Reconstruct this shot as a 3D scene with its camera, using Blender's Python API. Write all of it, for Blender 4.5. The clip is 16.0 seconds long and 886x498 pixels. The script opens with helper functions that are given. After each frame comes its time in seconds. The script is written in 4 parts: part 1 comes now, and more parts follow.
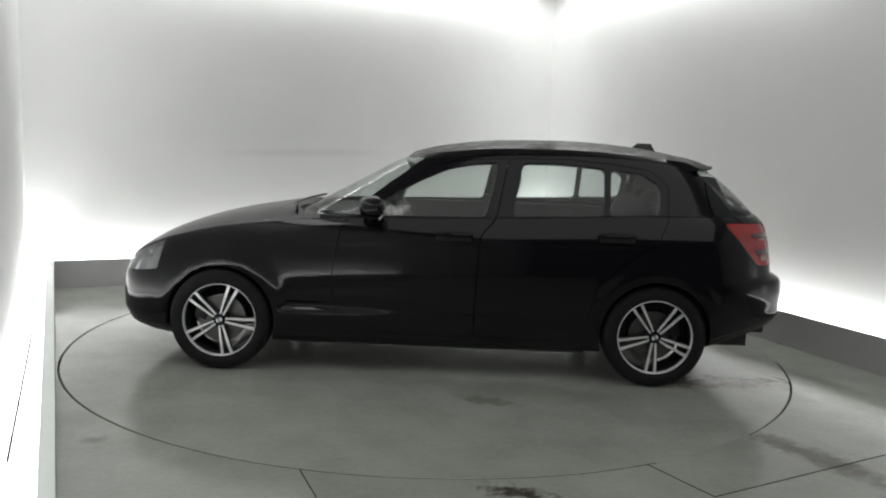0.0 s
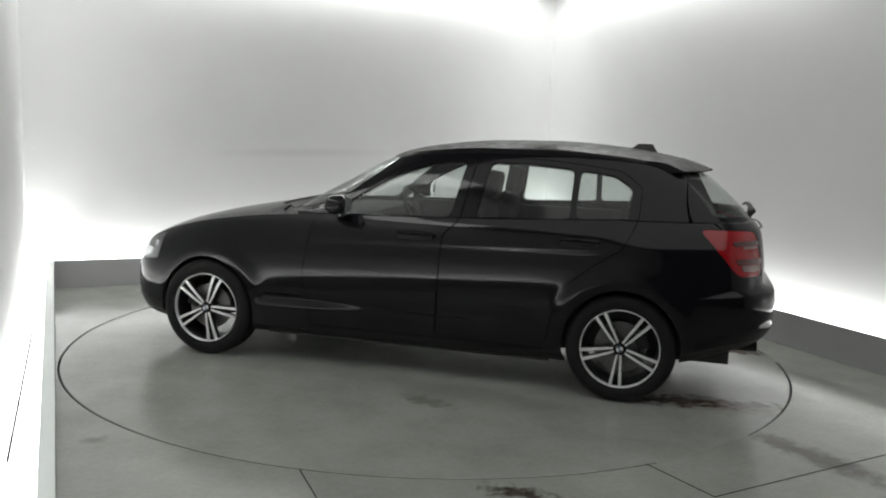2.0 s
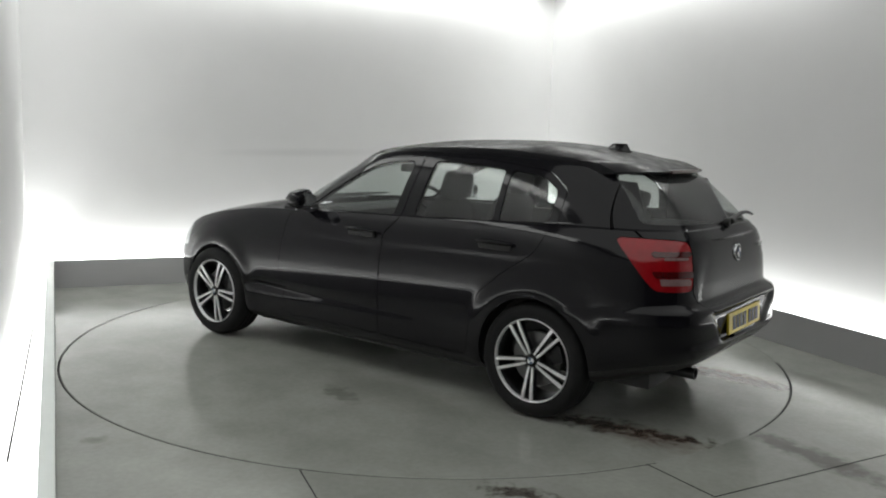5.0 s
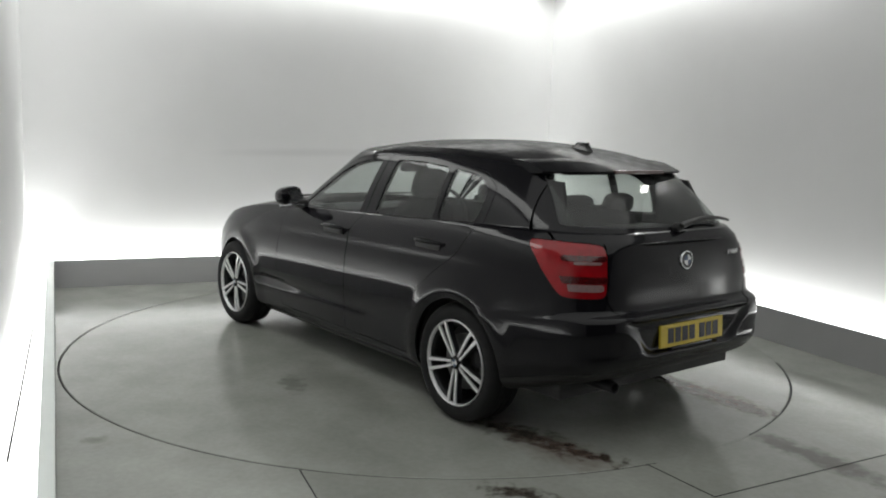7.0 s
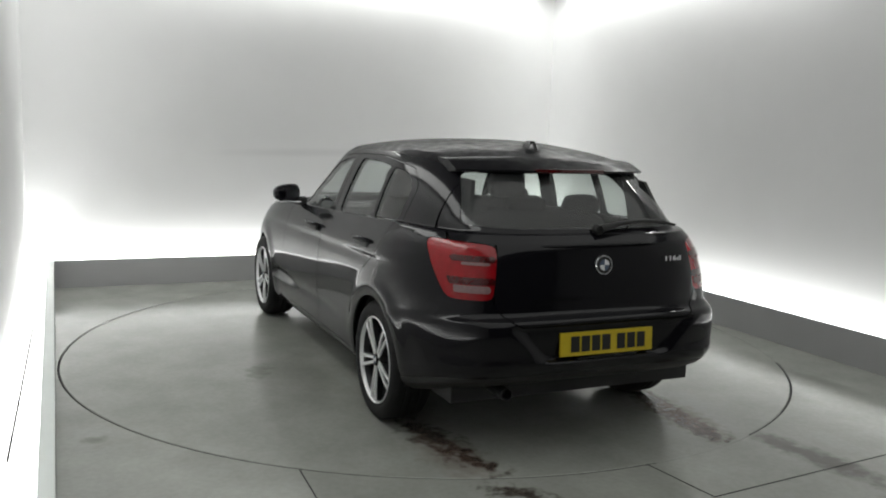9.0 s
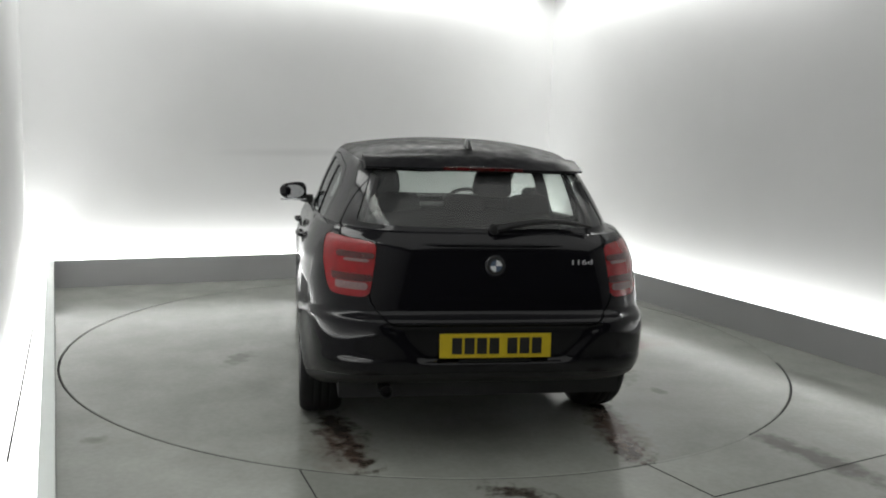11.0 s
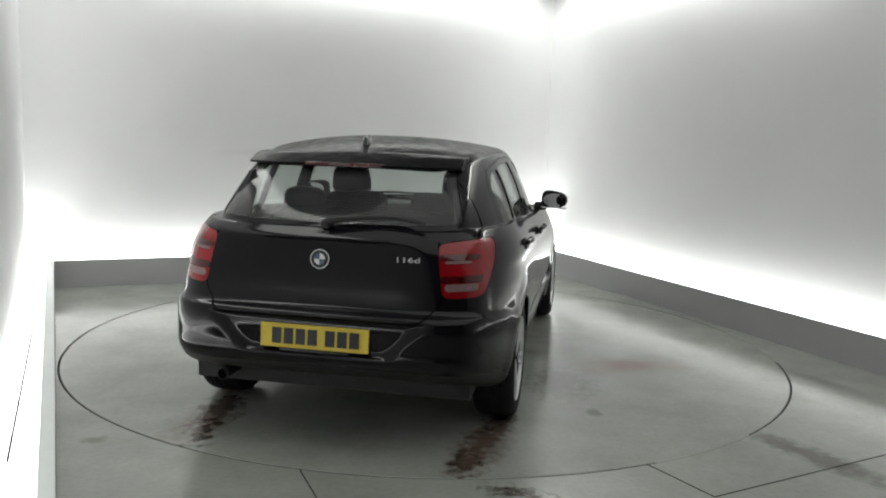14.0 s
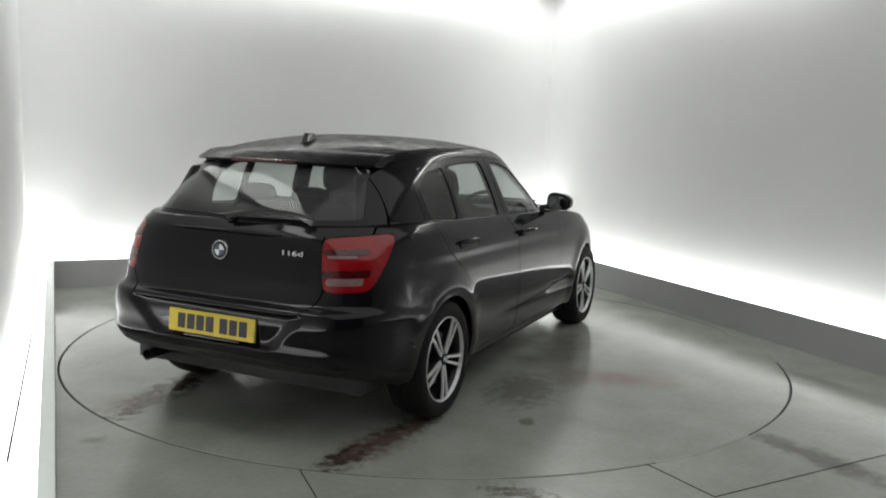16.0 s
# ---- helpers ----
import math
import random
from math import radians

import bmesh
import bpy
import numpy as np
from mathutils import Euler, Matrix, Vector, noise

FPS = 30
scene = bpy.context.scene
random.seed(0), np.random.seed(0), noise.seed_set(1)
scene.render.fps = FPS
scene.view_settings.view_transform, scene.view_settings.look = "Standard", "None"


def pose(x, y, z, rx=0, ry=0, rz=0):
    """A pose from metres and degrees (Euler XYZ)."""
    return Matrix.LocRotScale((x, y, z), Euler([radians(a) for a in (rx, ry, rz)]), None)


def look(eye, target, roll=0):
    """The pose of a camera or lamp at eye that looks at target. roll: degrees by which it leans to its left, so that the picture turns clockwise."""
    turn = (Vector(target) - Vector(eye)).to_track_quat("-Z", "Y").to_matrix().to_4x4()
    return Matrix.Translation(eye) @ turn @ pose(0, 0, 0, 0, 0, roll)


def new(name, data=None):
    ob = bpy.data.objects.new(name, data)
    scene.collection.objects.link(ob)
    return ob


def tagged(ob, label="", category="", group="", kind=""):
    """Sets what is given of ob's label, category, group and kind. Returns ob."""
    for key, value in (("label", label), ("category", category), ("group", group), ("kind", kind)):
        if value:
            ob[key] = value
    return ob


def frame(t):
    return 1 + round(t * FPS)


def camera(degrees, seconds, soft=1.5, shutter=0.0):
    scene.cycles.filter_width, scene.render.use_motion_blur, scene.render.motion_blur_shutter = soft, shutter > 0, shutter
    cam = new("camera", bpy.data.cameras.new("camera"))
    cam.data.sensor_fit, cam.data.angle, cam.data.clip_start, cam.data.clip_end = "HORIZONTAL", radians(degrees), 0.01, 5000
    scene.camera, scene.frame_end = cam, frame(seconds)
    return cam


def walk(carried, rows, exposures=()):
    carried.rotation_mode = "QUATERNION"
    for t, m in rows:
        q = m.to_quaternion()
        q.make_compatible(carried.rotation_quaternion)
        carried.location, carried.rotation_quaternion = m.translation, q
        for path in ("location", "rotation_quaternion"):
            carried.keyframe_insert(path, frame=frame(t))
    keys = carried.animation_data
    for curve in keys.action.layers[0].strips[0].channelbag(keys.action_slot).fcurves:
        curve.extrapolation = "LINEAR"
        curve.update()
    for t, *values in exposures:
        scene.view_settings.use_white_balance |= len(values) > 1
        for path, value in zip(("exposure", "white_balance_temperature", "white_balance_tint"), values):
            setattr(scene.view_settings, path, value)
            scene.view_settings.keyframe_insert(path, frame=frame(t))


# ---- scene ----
cam = camera(55.35, 16.0, soft=2.0)
EYE = (0.0, -6.0232, 1.5218)
PAN, TILT, ROLL = 0.01416, 0.13816, 1.98
AIM = (EYE[0] + math.sin(PAN) * math.cos(TILT), EYE[1] + math.cos(PAN) * math.cos(TILT), EYE[2] - math.sin(TILT))
walk(cam, [(0.0, look(EYE, AIM, ROLL)), (16.0, look(EYE, AIM, ROLL))])

# ---- light ----
scene.view_settings.exposure = 0.70
world = bpy.data.worlds.new("world")
world.use_nodes = True
world.node_tree.nodes["Background"].inputs[0].default_value = (0.75, 0.8, 0.85, 1)
world.node_tree.nodes["Background"].inputs[1].default_value = 0.02
scene.world = world

ROOM_TURN = 24.0  # degrees by which the booth's walls are turned against the view
ROOM = pose(0, 0, 0, 0, 0, ROOM_TURN)
KICK_W, KICK_E, KICK_N, KICK_H = -2.48, 2.57, 2.77, 0.25
WALL_W, WALL_E, WALL_N, WALL_S, CEIL = -2.70, 2.75, 2.95, -7.4, 3.15
TABLE_R = 2.457


def area_lamp(name, m, sx, sy, watts, colour=(0.985, 1.0, 0.97)):
    lamp = bpy.data.lights.new(name, "AREA")
    lamp.shape, lamp.size, lamp.size_y, lamp.energy, lamp.color = "RECTANGLE", sx, sy, watts, colour
    ob = new(name, lamp)
    ob.matrix_world = m
    return ob


# thin lamp bars at the heads of the walls, floods in the plinth's ledge
LAMP_Z = CEIL - 0.06
area_lamp("wall_head_lamp", ROOM @ pose(0.3, WALL_N - 0.13, LAMP_Z), 4.2, 0.10, 16.5)
area_lamp("wall_head_lamp", ROOM @ pose(WALL_E - 0.13, 0.7, LAMP_Z), 0.10, 3.8, 15.5)
area_lamp("wall_head_lamp", ROOM @ pose(WALL_W + 0.34, 0.2, LAMP_Z), 0.45, 4.8, 17)
# unseen fill panel, added overhead to brighten the floor
area_lamp("ceiling_fill_lamp", ROOM @ pose(0.0, -3.7, LAMP_Z + 0.04), 4.6, 4.4, 27.5)
for flood_x, flood_y, flood_l, flood_w, flood_p in ((0.0, 2.86, 4.8, 0.08, 4.2), (2.66, -0.6, 0.08, 6.0, 4.7), (-2.672, -0.6, 0.04, 6.0, 7.8)):
    flood = area_lamp("ledge_flood", ROOM @ pose(flood_x, flood_y, KICK_H + 0.012, 180), flood_l, flood_w, flood_p)
    flood.data.spread = radians(110)


def corner_spot(x, y, watts, degrees=88):
    """Narrow uplight in the ledge, which throws a fan of light up the walls."""
    lamp = bpy.data.lights.new("corner_spot", "SPOT")
    lamp.energy, lamp.spot_size, lamp.spot_blend, lamp.shadow_soft_size, lamp.color = watts, radians(degrees), 0.7, 0.08, (0.985, 1.0, 0.97)
    ob = new("corner_spot", lamp)
    ob.matrix_world = ROOM @ pose(x, y, KICK_H + 0.03, 180)


corner_spot(2.62, 2.83, 24)
corner_spot(-2.54, 2.83, 10)
corner_spot(2.64, -2.75, 35)


# ---- materials ----
def material(name, colour, rough=0.5, metal=0.0, vary=0.0, scale=8.0, bump=0.0, bump_scale=60.0, coat=0.0, rough_vary=0.0, spec=0.5, emit=None, strength=0.0, coat_rough=0.03):
    m = bpy.data.materials.new(name)
    m.use_nodes = True
    n, links = m.node_tree.nodes, m.node_tree.links
    b = n["Principled BSDF"]
    b.inputs["Base Color"].default_value = (*colour, 1)
    b.inputs["Roughness"].default_value = rough
    b.inputs["Metallic"].default_value = metal
    b.inputs["Specular IOR Level"].default_value = spec
    b.inputs["Coat Weight"].default_value = coat
    b.inputs["Coat Roughness"].default_value = coat_rough
    if emit:
        b.inputs["Emission Color"].default_value = (*emit, 1)
        b.inputs["Emission Strength"].default_value = strength
    if vary or bump or rough_vary:
        co = n.new("ShaderNodeTexCoord")
        t1 = n.new("ShaderNodeTexNoise")
        t1.inputs["Scale"].default_value, t1.inputs["Detail"].default_value = scale, 6
        t2 = n.new("ShaderNodeTexNoise")
        t2.inputs["Scale"].default_value, t2.inputs["Detail"].default_value = bump_scale, 3
        for t in (t1, t2):
            links.new(co.outputs["Object"], t.inputs["Vector"])
        if vary:
            r = n.new("ShaderNodeMapRange")
            r.inputs["From Min"].default_value, r.inputs["From Max"].default_value = 0.25, 0.75
            r.inputs["To Min"].default_value, r.inputs["To Max"].default_value = 1 - vary, 1 + vary
            mix = n.new("ShaderNodeVectorMath")
            mix.operation = "MULTIPLY"
            mix.inputs[0].default_value = colour
            links.new(t1.outputs["Fac"], r.inputs["Value"])
            links.new(r.outputs["Result"], mix.inputs[1])
            links.new(mix.outputs[0], b.inputs["Base Color"])
        if rough_vary:
            r = n.new("ShaderNodeMapRange")
            r.inputs["From Min"].default_value, r.inputs["From Max"].default_value = 0.3, 0.7
            r.inputs["To Min"].default_value, r.inputs["To Max"].default_value = max(0.02, rough - rough_vary), min(1, rough + rough_vary)
            links.new(t1.outputs["Fac"], r.inputs["Value"])
            links.new(r.outputs["Result"], b.inputs["Roughness"])
        if bump:
            bp = n.new("ShaderNodeBump")
            bp.inputs["Strength"].default_value, bp.inputs["Distance"].default_value = bump, 0.004
            links.new(t2.outputs["Fac"], bp.inputs["Height"])
            links.new(bp.outputs["Normal"], b.inputs["Normal"])
    return m


def floor_material(name, seed, tint_patches):
    """Painted floor with damp patches, faint scuffs, rusty brown marks and dark patches at the given (x, y, length,
    width, turn) places.
    """
    m = material(name, (0.34, 0.355, 0.33), 0.32, spec=0.75)
    n, links = m.node_tree.nodes, m.node_tree.links
    b = n["Principled BSDF"]
    co = n.new("ShaderNodeTexCoord")

    def noisy(scale, detail, off):
        mp = n.new("ShaderNodeMapping")
        mp.inputs["Location"].default_value = (seed + off, seed * 2 - off, off)
        links.new(co.outputs["Object"], mp.inputs["Vector"])
        t = n.new("ShaderNodeTexNoise")
        t.inputs["Scale"].default_value, t.inputs["Detail"].default_value = scale, detail
        links.new(mp.outputs["Vector"], t.inputs["Vector"])
        return t.outputs["Fac"]

    def ranged(value, a, c, lo, hi):
        r = n.new("ShaderNodeMapRange")
        r.interpolation_type = "SMOOTHSTEP"
        for k, v in zip(("From Min", "From Max", "To Min", "To Max"), (a, c, lo, hi)):
            r.inputs[k].default_value = v
        links.new(value, r.inputs["Value"])
        return r.outputs["Result"]

    def maths(op, p, q):
        k = n.new("ShaderNodeMath")
        k.operation = op
        for i, v in enumerate((p, q)):
            if isinstance(v, (int, float)):
                k.inputs[i].default_value = v
            else:
                links.new(v, k.inputs[i])
        return k.outputs[0]

    big, mid, fine = noisy(0.9, 5, 0.0), noisy(3.2, 7, 3.1), noisy(38, 4, 7.7)
    wet = ranged(big, 0.3, 0.72, 0.0, 1.0)
    links.new(maths("ADD", ranged(mid, 0.2, 0.8, 0.08, 0.16), maths("MULTIPLY", wet, 0.09)), b.inputs["Roughness"])
    tone = maths("MULTIPLY", ranged(mid, 0.2, 0.8, 0.90, 1.08), ranged(fine, 0.3, 0.7, 0.96, 1.04))
    tone = maths("MULTIPLY", tone, ranged(big, 0.25, 0.75, 0.90, 1.08))
    base = n.new("ShaderNodeVectorMath")
    base.operation = "MULTIPLY"
    base.inputs[0].default_value = (0.342, 0.352, 0.320)
    links.new(tone, base.inputs[1])
    colour = base.outputs[0]
    for x, y, length, width, turn, strength, tint, rag in tint_patches:
        mp = n.new("ShaderNodeMapping")
        mp.vector_type = "TEXTURE"
        mp.inputs["Location"].default_value = (x, y, 0)
        mp.inputs["Rotation"].default_value = (0, 0, radians(turn))
        mp.inputs["Scale"].default_value = (length, width, 1)
        links.new(co.outputs["Object"], mp.inputs["Vector"])
        ln = n.new("ShaderNodeVectorMath")
        ln.operation = "LENGTH"
        links.new(mp.outputs["Vector"], ln.inputs[0])
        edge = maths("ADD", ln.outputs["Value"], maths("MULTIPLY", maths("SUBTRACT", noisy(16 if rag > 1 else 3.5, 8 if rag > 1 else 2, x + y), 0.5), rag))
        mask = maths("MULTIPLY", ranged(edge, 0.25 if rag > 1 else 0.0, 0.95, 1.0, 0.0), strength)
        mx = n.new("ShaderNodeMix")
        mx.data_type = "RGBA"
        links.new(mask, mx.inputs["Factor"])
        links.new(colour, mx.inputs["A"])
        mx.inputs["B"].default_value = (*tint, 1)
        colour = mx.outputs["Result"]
    links.new(colour, b.inputs["Base Color"])
    bp = n.new("ShaderNodeBump")
    bp.inputs["Strength"].default_value, bp.inputs["Distance"].default_value = 0.12, 0.004
    links.new(maths("ADD", fine, maths("MULTIPLY", mid, 0.8)), bp.inputs["Height"])
    links.new(bp.outputs["Normal"], b.inputs["Normal"])
    return m


def grey_band(m, centre, length, height):
    """A faint long darker band along the north wall."""
    n, links = m.node_tree.nodes, m.node_tree.links
    b = n["Principled BSDF"]
    paint = b.inputs["Base Color"].links[0].from_socket
    co, mp, ln, r, mx = (n.new("ShaderNode" + k) for k in ("TexCoord", "Mapping", "VectorMath", "MapRange", "Mix"))
    mp.vector_type = "TEXTURE"
    mp.inputs["Location"].default_value = ROOM @ Vector(centre)
    mp.inputs["Rotation"].default_value = (0, radians(-1.2), radians(ROOM_TURN))
    mp.inputs["Scale"].default_value = (length, 1.0, height)
    ln.operation = "LENGTH"
    r.interpolation_type = "SMOOTHSTEP"
    for k, v in zip(("From Min", "From Max", "To Min", "To Max"), (0.1, 1.0, 0.17, 0.0)):
        r.inputs[k].default_value = v
    mx.data_type = "RGBA"
    mx.inputs["B"].default_value = (0.35, 0.35, 0.35, 1)
    links.new(co.outputs["Object"], mp.inputs["Vector"])
    links.new(mp.outputs["Vector"], ln.inputs[0])
    links.new(ln.outputs["Value"], r.inputs["Value"])
    links.new(r.outputs["Result"], mx.inputs["Factor"])
    links.new(paint, mx.inputs["A"])
    links.new(mx.outputs["Result"], b.inputs["Base Color"])


def glass_material(name, tint, haze, rough=0.0):
    """Thin tinted pane: clear, with a gloss that grows towards grazing views."""
    m = bpy.data.materials.new(name)
    m.use_nodes = True
    n, links = m.node_tree.nodes, m.node_tree.links
    n.remove(n["Principled BSDF"])
    tr, gl, mix, lw = (n.new("ShaderNode" + k) for k in ("BsdfTransparent", "BsdfGlossy", "MixShader", "LayerWeight"))
    tr.inputs["Color"].default_value = (*tint, 1)
    gl.inputs["Roughness"].default_value = rough
    lw.inputs["Blend"].default_value = 0.5
    power, amount = n.new("ShaderNodeMath"), n.new("ShaderNodeMath")
    power.operation, power.inputs[1].default_value = "POWER", 4.5
    amount.operation, amount.inputs[1].default_value, amount.inputs[2].default_value = "MULTIPLY_ADD", 0.80, 0.05
    links.new(lw.outputs["Facing"], power.inputs[0])
    links.new(power.outputs[0], amount.inputs[0])
    links.new(amount.outputs[0], mix.inputs[0])
    links.new(tr.outputs[0], mix.inputs[1])
    links.new(gl.outputs[0], mix.inputs[2])
    # pale film on the pane: dirt, and reflected glare put into its colour
    film, glare_dirt, spots = n.new("ShaderNodeBsdfDiffuse"), n.new("ShaderNodeMixShader"), n.new("ShaderNodeTexNoise")
    film.inputs["Color"].default_value = (0.55, 0.56, 0.56, 1)
    spots.inputs["Scale"].default_value, spots.inputs["Detail"].default_value = 3.0, 6
    haze_range = n.new("ShaderNodeMapRange")
    for k, v in zip(("From Min", "From Max", "To Min", "To Max"), (0.3, 0.7, haze * 0.5, haze * 1.5)):
        haze_range.inputs[k].default_value = v
    co = n.new("ShaderNodeTexCoord")
    links.new(co.outputs["Object"], spots.inputs["Vector"])
    links.new(spots.outputs["Fac"], haze_range.inputs["Value"])
    links.new(haze_range.outputs["Result"], glare_dirt.inputs[0])
    links.new(mix.outputs[0], glare_dirt.inputs[1])
    links.new(film.outputs[0], glare_dirt.inputs[2])
    links.new(glare_dirt.outputs[0], n["Material Output"].inputs["Surface"])
    return m


BROWN, RUST, DARK = (0.04, 0.028, 0.02), (0.15, 0.095, 0.075), (0.10, 0.095, 0.08)
TAN, MADDER = (0.095, 0.09, 0.078), (0.20, 0.105, 0.09)
MAT_WALL = material("white_wall_paint", (0.80, 0.80, 0.80), 0.55, vary=0.03, scale=1.2, bump=0.08, bump_scale=90)
MAT_WALL_NORTH = material("banded_white_wall_paint", (0.80, 0.80, 0.80), 0.55, vary=0.03, scale=1.2, bump=0.08, bump_scale=90)
grey_band(MAT_WALL_NORTH, (-0.10, 2.95, 1.262), 1.2, 0.06)
MAT_CEIL = material("dark_ceiling", (0.12, 0.12, 0.122), 0.8, vary=0.08, scale=1.5)
MAT_KICK = material("grey_kick_panel", (0.47, 0.47, 0.475), 0.42, vary=0.06, scale=2.0, bump=0.05, rough_vary=0.1)
MAT_LEDGE = material("lit_diffuser", (0.85, 0.85, 0.85), 0.4, emit=(0.99, 1.0, 0.98), strength=2.8)
MAT_EDGE = material("pale_edge_trim", (0.62, 0.66, 0.64), 0.35, vary=0.05, scale=5)
MAT_DARKWALL = material("dark_entrance_standin", (0.03, 0.03, 0.032), 0.8, vary=0.2, scale=1.0)
MAT_PIT = material("dark_gap", (0.012, 0.012, 0.012), 0.9, vary=0.2)
MAT_FLOOR = floor_material("damp_painted_floor", 3.0, [
    (1.81, -1.87, 0.20, 0.13, -58, 0.85, TAN, 1.1), (1.97, -2.14, 0.44, 0.15, -60, 0.85, TAN, 1.1), (2.25, -2.6, 0.35, 0.16, -60, 0.7, TAN, 1.4),
    (0.40, -2.585, 0.22, 0.085, -14, 0.9, BROWN, 2.4), (-1.58, -2.12, 0.08, 0.06, 20, 0.45, DARK, 1.5), (2.55, -0.7, 0.45, 0.12, -60, 0.35, DARK, 0.9)])


# ---- mesh helpers ----
def finish(bm, name, mat, parent=None, smooth=False, label="", sharp=35):
    me = bpy.data.meshes.new(name)
    bm.to_mesh(me)
    bm.free()
    me.materials.append(mat)
    ob = new(name, me)
    if smooth:
        for p in me.polygons:
            p.use_smooth = True
        me.set_sharp_from_angle(angle=radians(sharp))
    if parent is not None:
        ob.parent = parent
    return tagged(ob, label)


def part(name, bm, mat, parent, label="", smooth=True, sharp=35):
    return finish(bm, name, mat, parent, smooth, label, sharp)


def box(bm, x0, x1, y0, y1, z0, z1, bevel=0.0, m=None):
    vs = [bm.verts.new((x, y, z)) for x in (x0, x1) for y in (y0, y1) for z in (z0, z1)]
    fs = [(0, 1, 3, 2), (4, 6, 7, 5), (0, 4, 5, 1), (2, 3, 7, 6), (0, 2, 6, 4), (1, 5, 7, 3)]
    faces = [bm.faces.new([vs[i] for i in f]) for f in fs]
    if bevel:
        edges = list({e for f in faces for e in f.edges})
        out = bmesh.ops.bevel(bm, geom=edges, offset=bevel, segments=2, profile=0.6, affect="EDGES")
        vs = list({v for f in out["faces"] for v in f.verts} | {v for v in vs if v.is_valid})
    if m is not None:
        bmesh.ops.transform(bm, matrix=m, verts=vs)
    return bm


def lathe(bm, profile, steps=48, axis="y", closed=False):
    """Turn (radius, height) pairs round an axis."""
    rings = []
    for i in range(steps):
        a = 2 * math.pi * i / steps
        ca, sa = math.cos(a), math.sin(a)
        if axis == "y":
            rings.append([bm.verts.new((r * ca, h, r * sa)) for r, h in profile])
        else:
            rings.append([bm.verts.new((r * ca, r * sa, h)) for r, h in profile])
    for i in range(steps):
        p, q = rings[i], rings[(i + 1) % steps]
        for j in range(len(profile) - 1 + closed):
            k = (j + 1) % len(profile)
            try:
                bm.faces.new((p[j], p[k], q[k], q[j]))
            except ValueError:
                pass
    return bm


def tube(bm, points, radius, steps=10, flat=1.0):
    """A round bar along points, with capped ends."""
    pts = [Vector(p) for p in points]
    rings = []
    for i, p in enumerate(pts):
        d = (pts[min(i + 1, len(pts) - 1)] - pts[max(i - 1, 0)]).normalized()
        side = d.cross(Vector((0, 0, 1)))
        side = side.normalized() if side.length > 1e-4 else Vector((1, 0, 0))
        up = side.cross(d)
        r = radius[i] if isinstance(radius, (list, tuple)) else radius
        rings.append([bm.verts.new(p + side * (r * math.cos(2 * math.pi * k / steps)) + up * (r * flat * math.sin(2 * math.pi * k / steps))) for k in range(steps)])
    for a, b in zip(rings, rings[1:]):
        for k in range(steps):
            bm.faces.new((a[k], a[(k + 1) % steps], b[(k + 1) % steps], b[k]))
    bm.faces.new(rings[0])
    bm.faces.new(rings[-1][::-1])
    return bm


def prism(bm, outline, depth_vec):
    """Extrude a closed 3D outline along depth_vec."""
    d = Vector(depth_vec)
    a = [bm.verts.new(p) for p in outline]
    b = [bm.verts.new(Vector(p) + d) for p in outline]
    bm.faces.new(a)
    bm.faces.new(b[::-1])
    for i in range(len(a)):
        j = (i + 1) % len(a)
        bm.faces.new((a[j], a[i], b[i], b[j]))
    bmesh.ops.recalc_face_normals(bm, faces=bm.faces)
    return bm


# ---- the booth ----
def ring_floor():
    """Floor sheet with a round hole for the turntable."""
    bm = bmesh.new()
    n, hole = 160, TABLE_R + 0.011
    inv = ROOM.inverted()
    x0, x1, y0, y1 = WALL_W - 0.1, WALL_E + 0.1, WALL_S - 0.1, WALL_N + 0.1
    inner, outer, low = [], [], []
    for i in range(n):
        a = 2 * math.pi * i / n
        c, s = math.cos(a), math.sin(a)
        k = min((x1 if c > 0 else x0) / c if abs(c) > 1e-6 else 1e9, (y1 if s > 0 else y0) / s if abs(s) > 1e-6 else 1e9)
        inner.append(bm.verts.new((hole * c, hole * s, 0)))
        low.append(bm.verts.new((hole * c, hole * s, -0.08)))
        outer.append(bm.verts.new((k * c, k * s, 0)))
    corners = [bm.verts.new((x, y, 0)) for x, y in ((x1, y1), (x0, y1), (x0, y0), (x1, y0))]
    for i in range(n):
        j = (i + 1) % n
        bm.faces.new((inner[i], outer[i], outer[j], inner[j]))
        bm.faces.new((inner[j], low[j], low[i], inner[i]))
        p, q = outer[i].co, outer[j].co
        if abs(p.x - q.x) > 1e-4 and abs(p.y - q.y) > 1e-4:
            best = min(corners, key=lambda v: (v.co - p).length)
            bm.faces.new((outer[i], best, outer[j]))
    bmesh.ops.recalc_face_normals(bm, faces=bm.faces)
    bmesh.ops.transform(bm, matrix=ROOM, verts=bm.verts)
    ob = finish(bm, "floor", MAT_FLOOR)
    tagged(ob, "damp grey painted floor with scuffs and brown marks", "floor", kind="structure")
    bm = bmesh.new()
    lathe(bm, [(0.0, -0.08), (TABLE_R + 0.02, -0.08)], 96, "z")
    pit = finish(bm, "turntable_pit", MAT_PIT)
    tagged(pit, "dark gap under the turntable rim", "floor", kind="structure")


def structure(name, label, category, mat, boxes, bevel=0.0):
    bm = bmesh.new()
    for b in boxes:
        box(bm, *b, bevel=bevel)
    bmesh.ops.transform(bm, matrix=ROOM, verts=bm.verts)
    return tagged(finish(bm, name, mat), label, category, kind="structure")


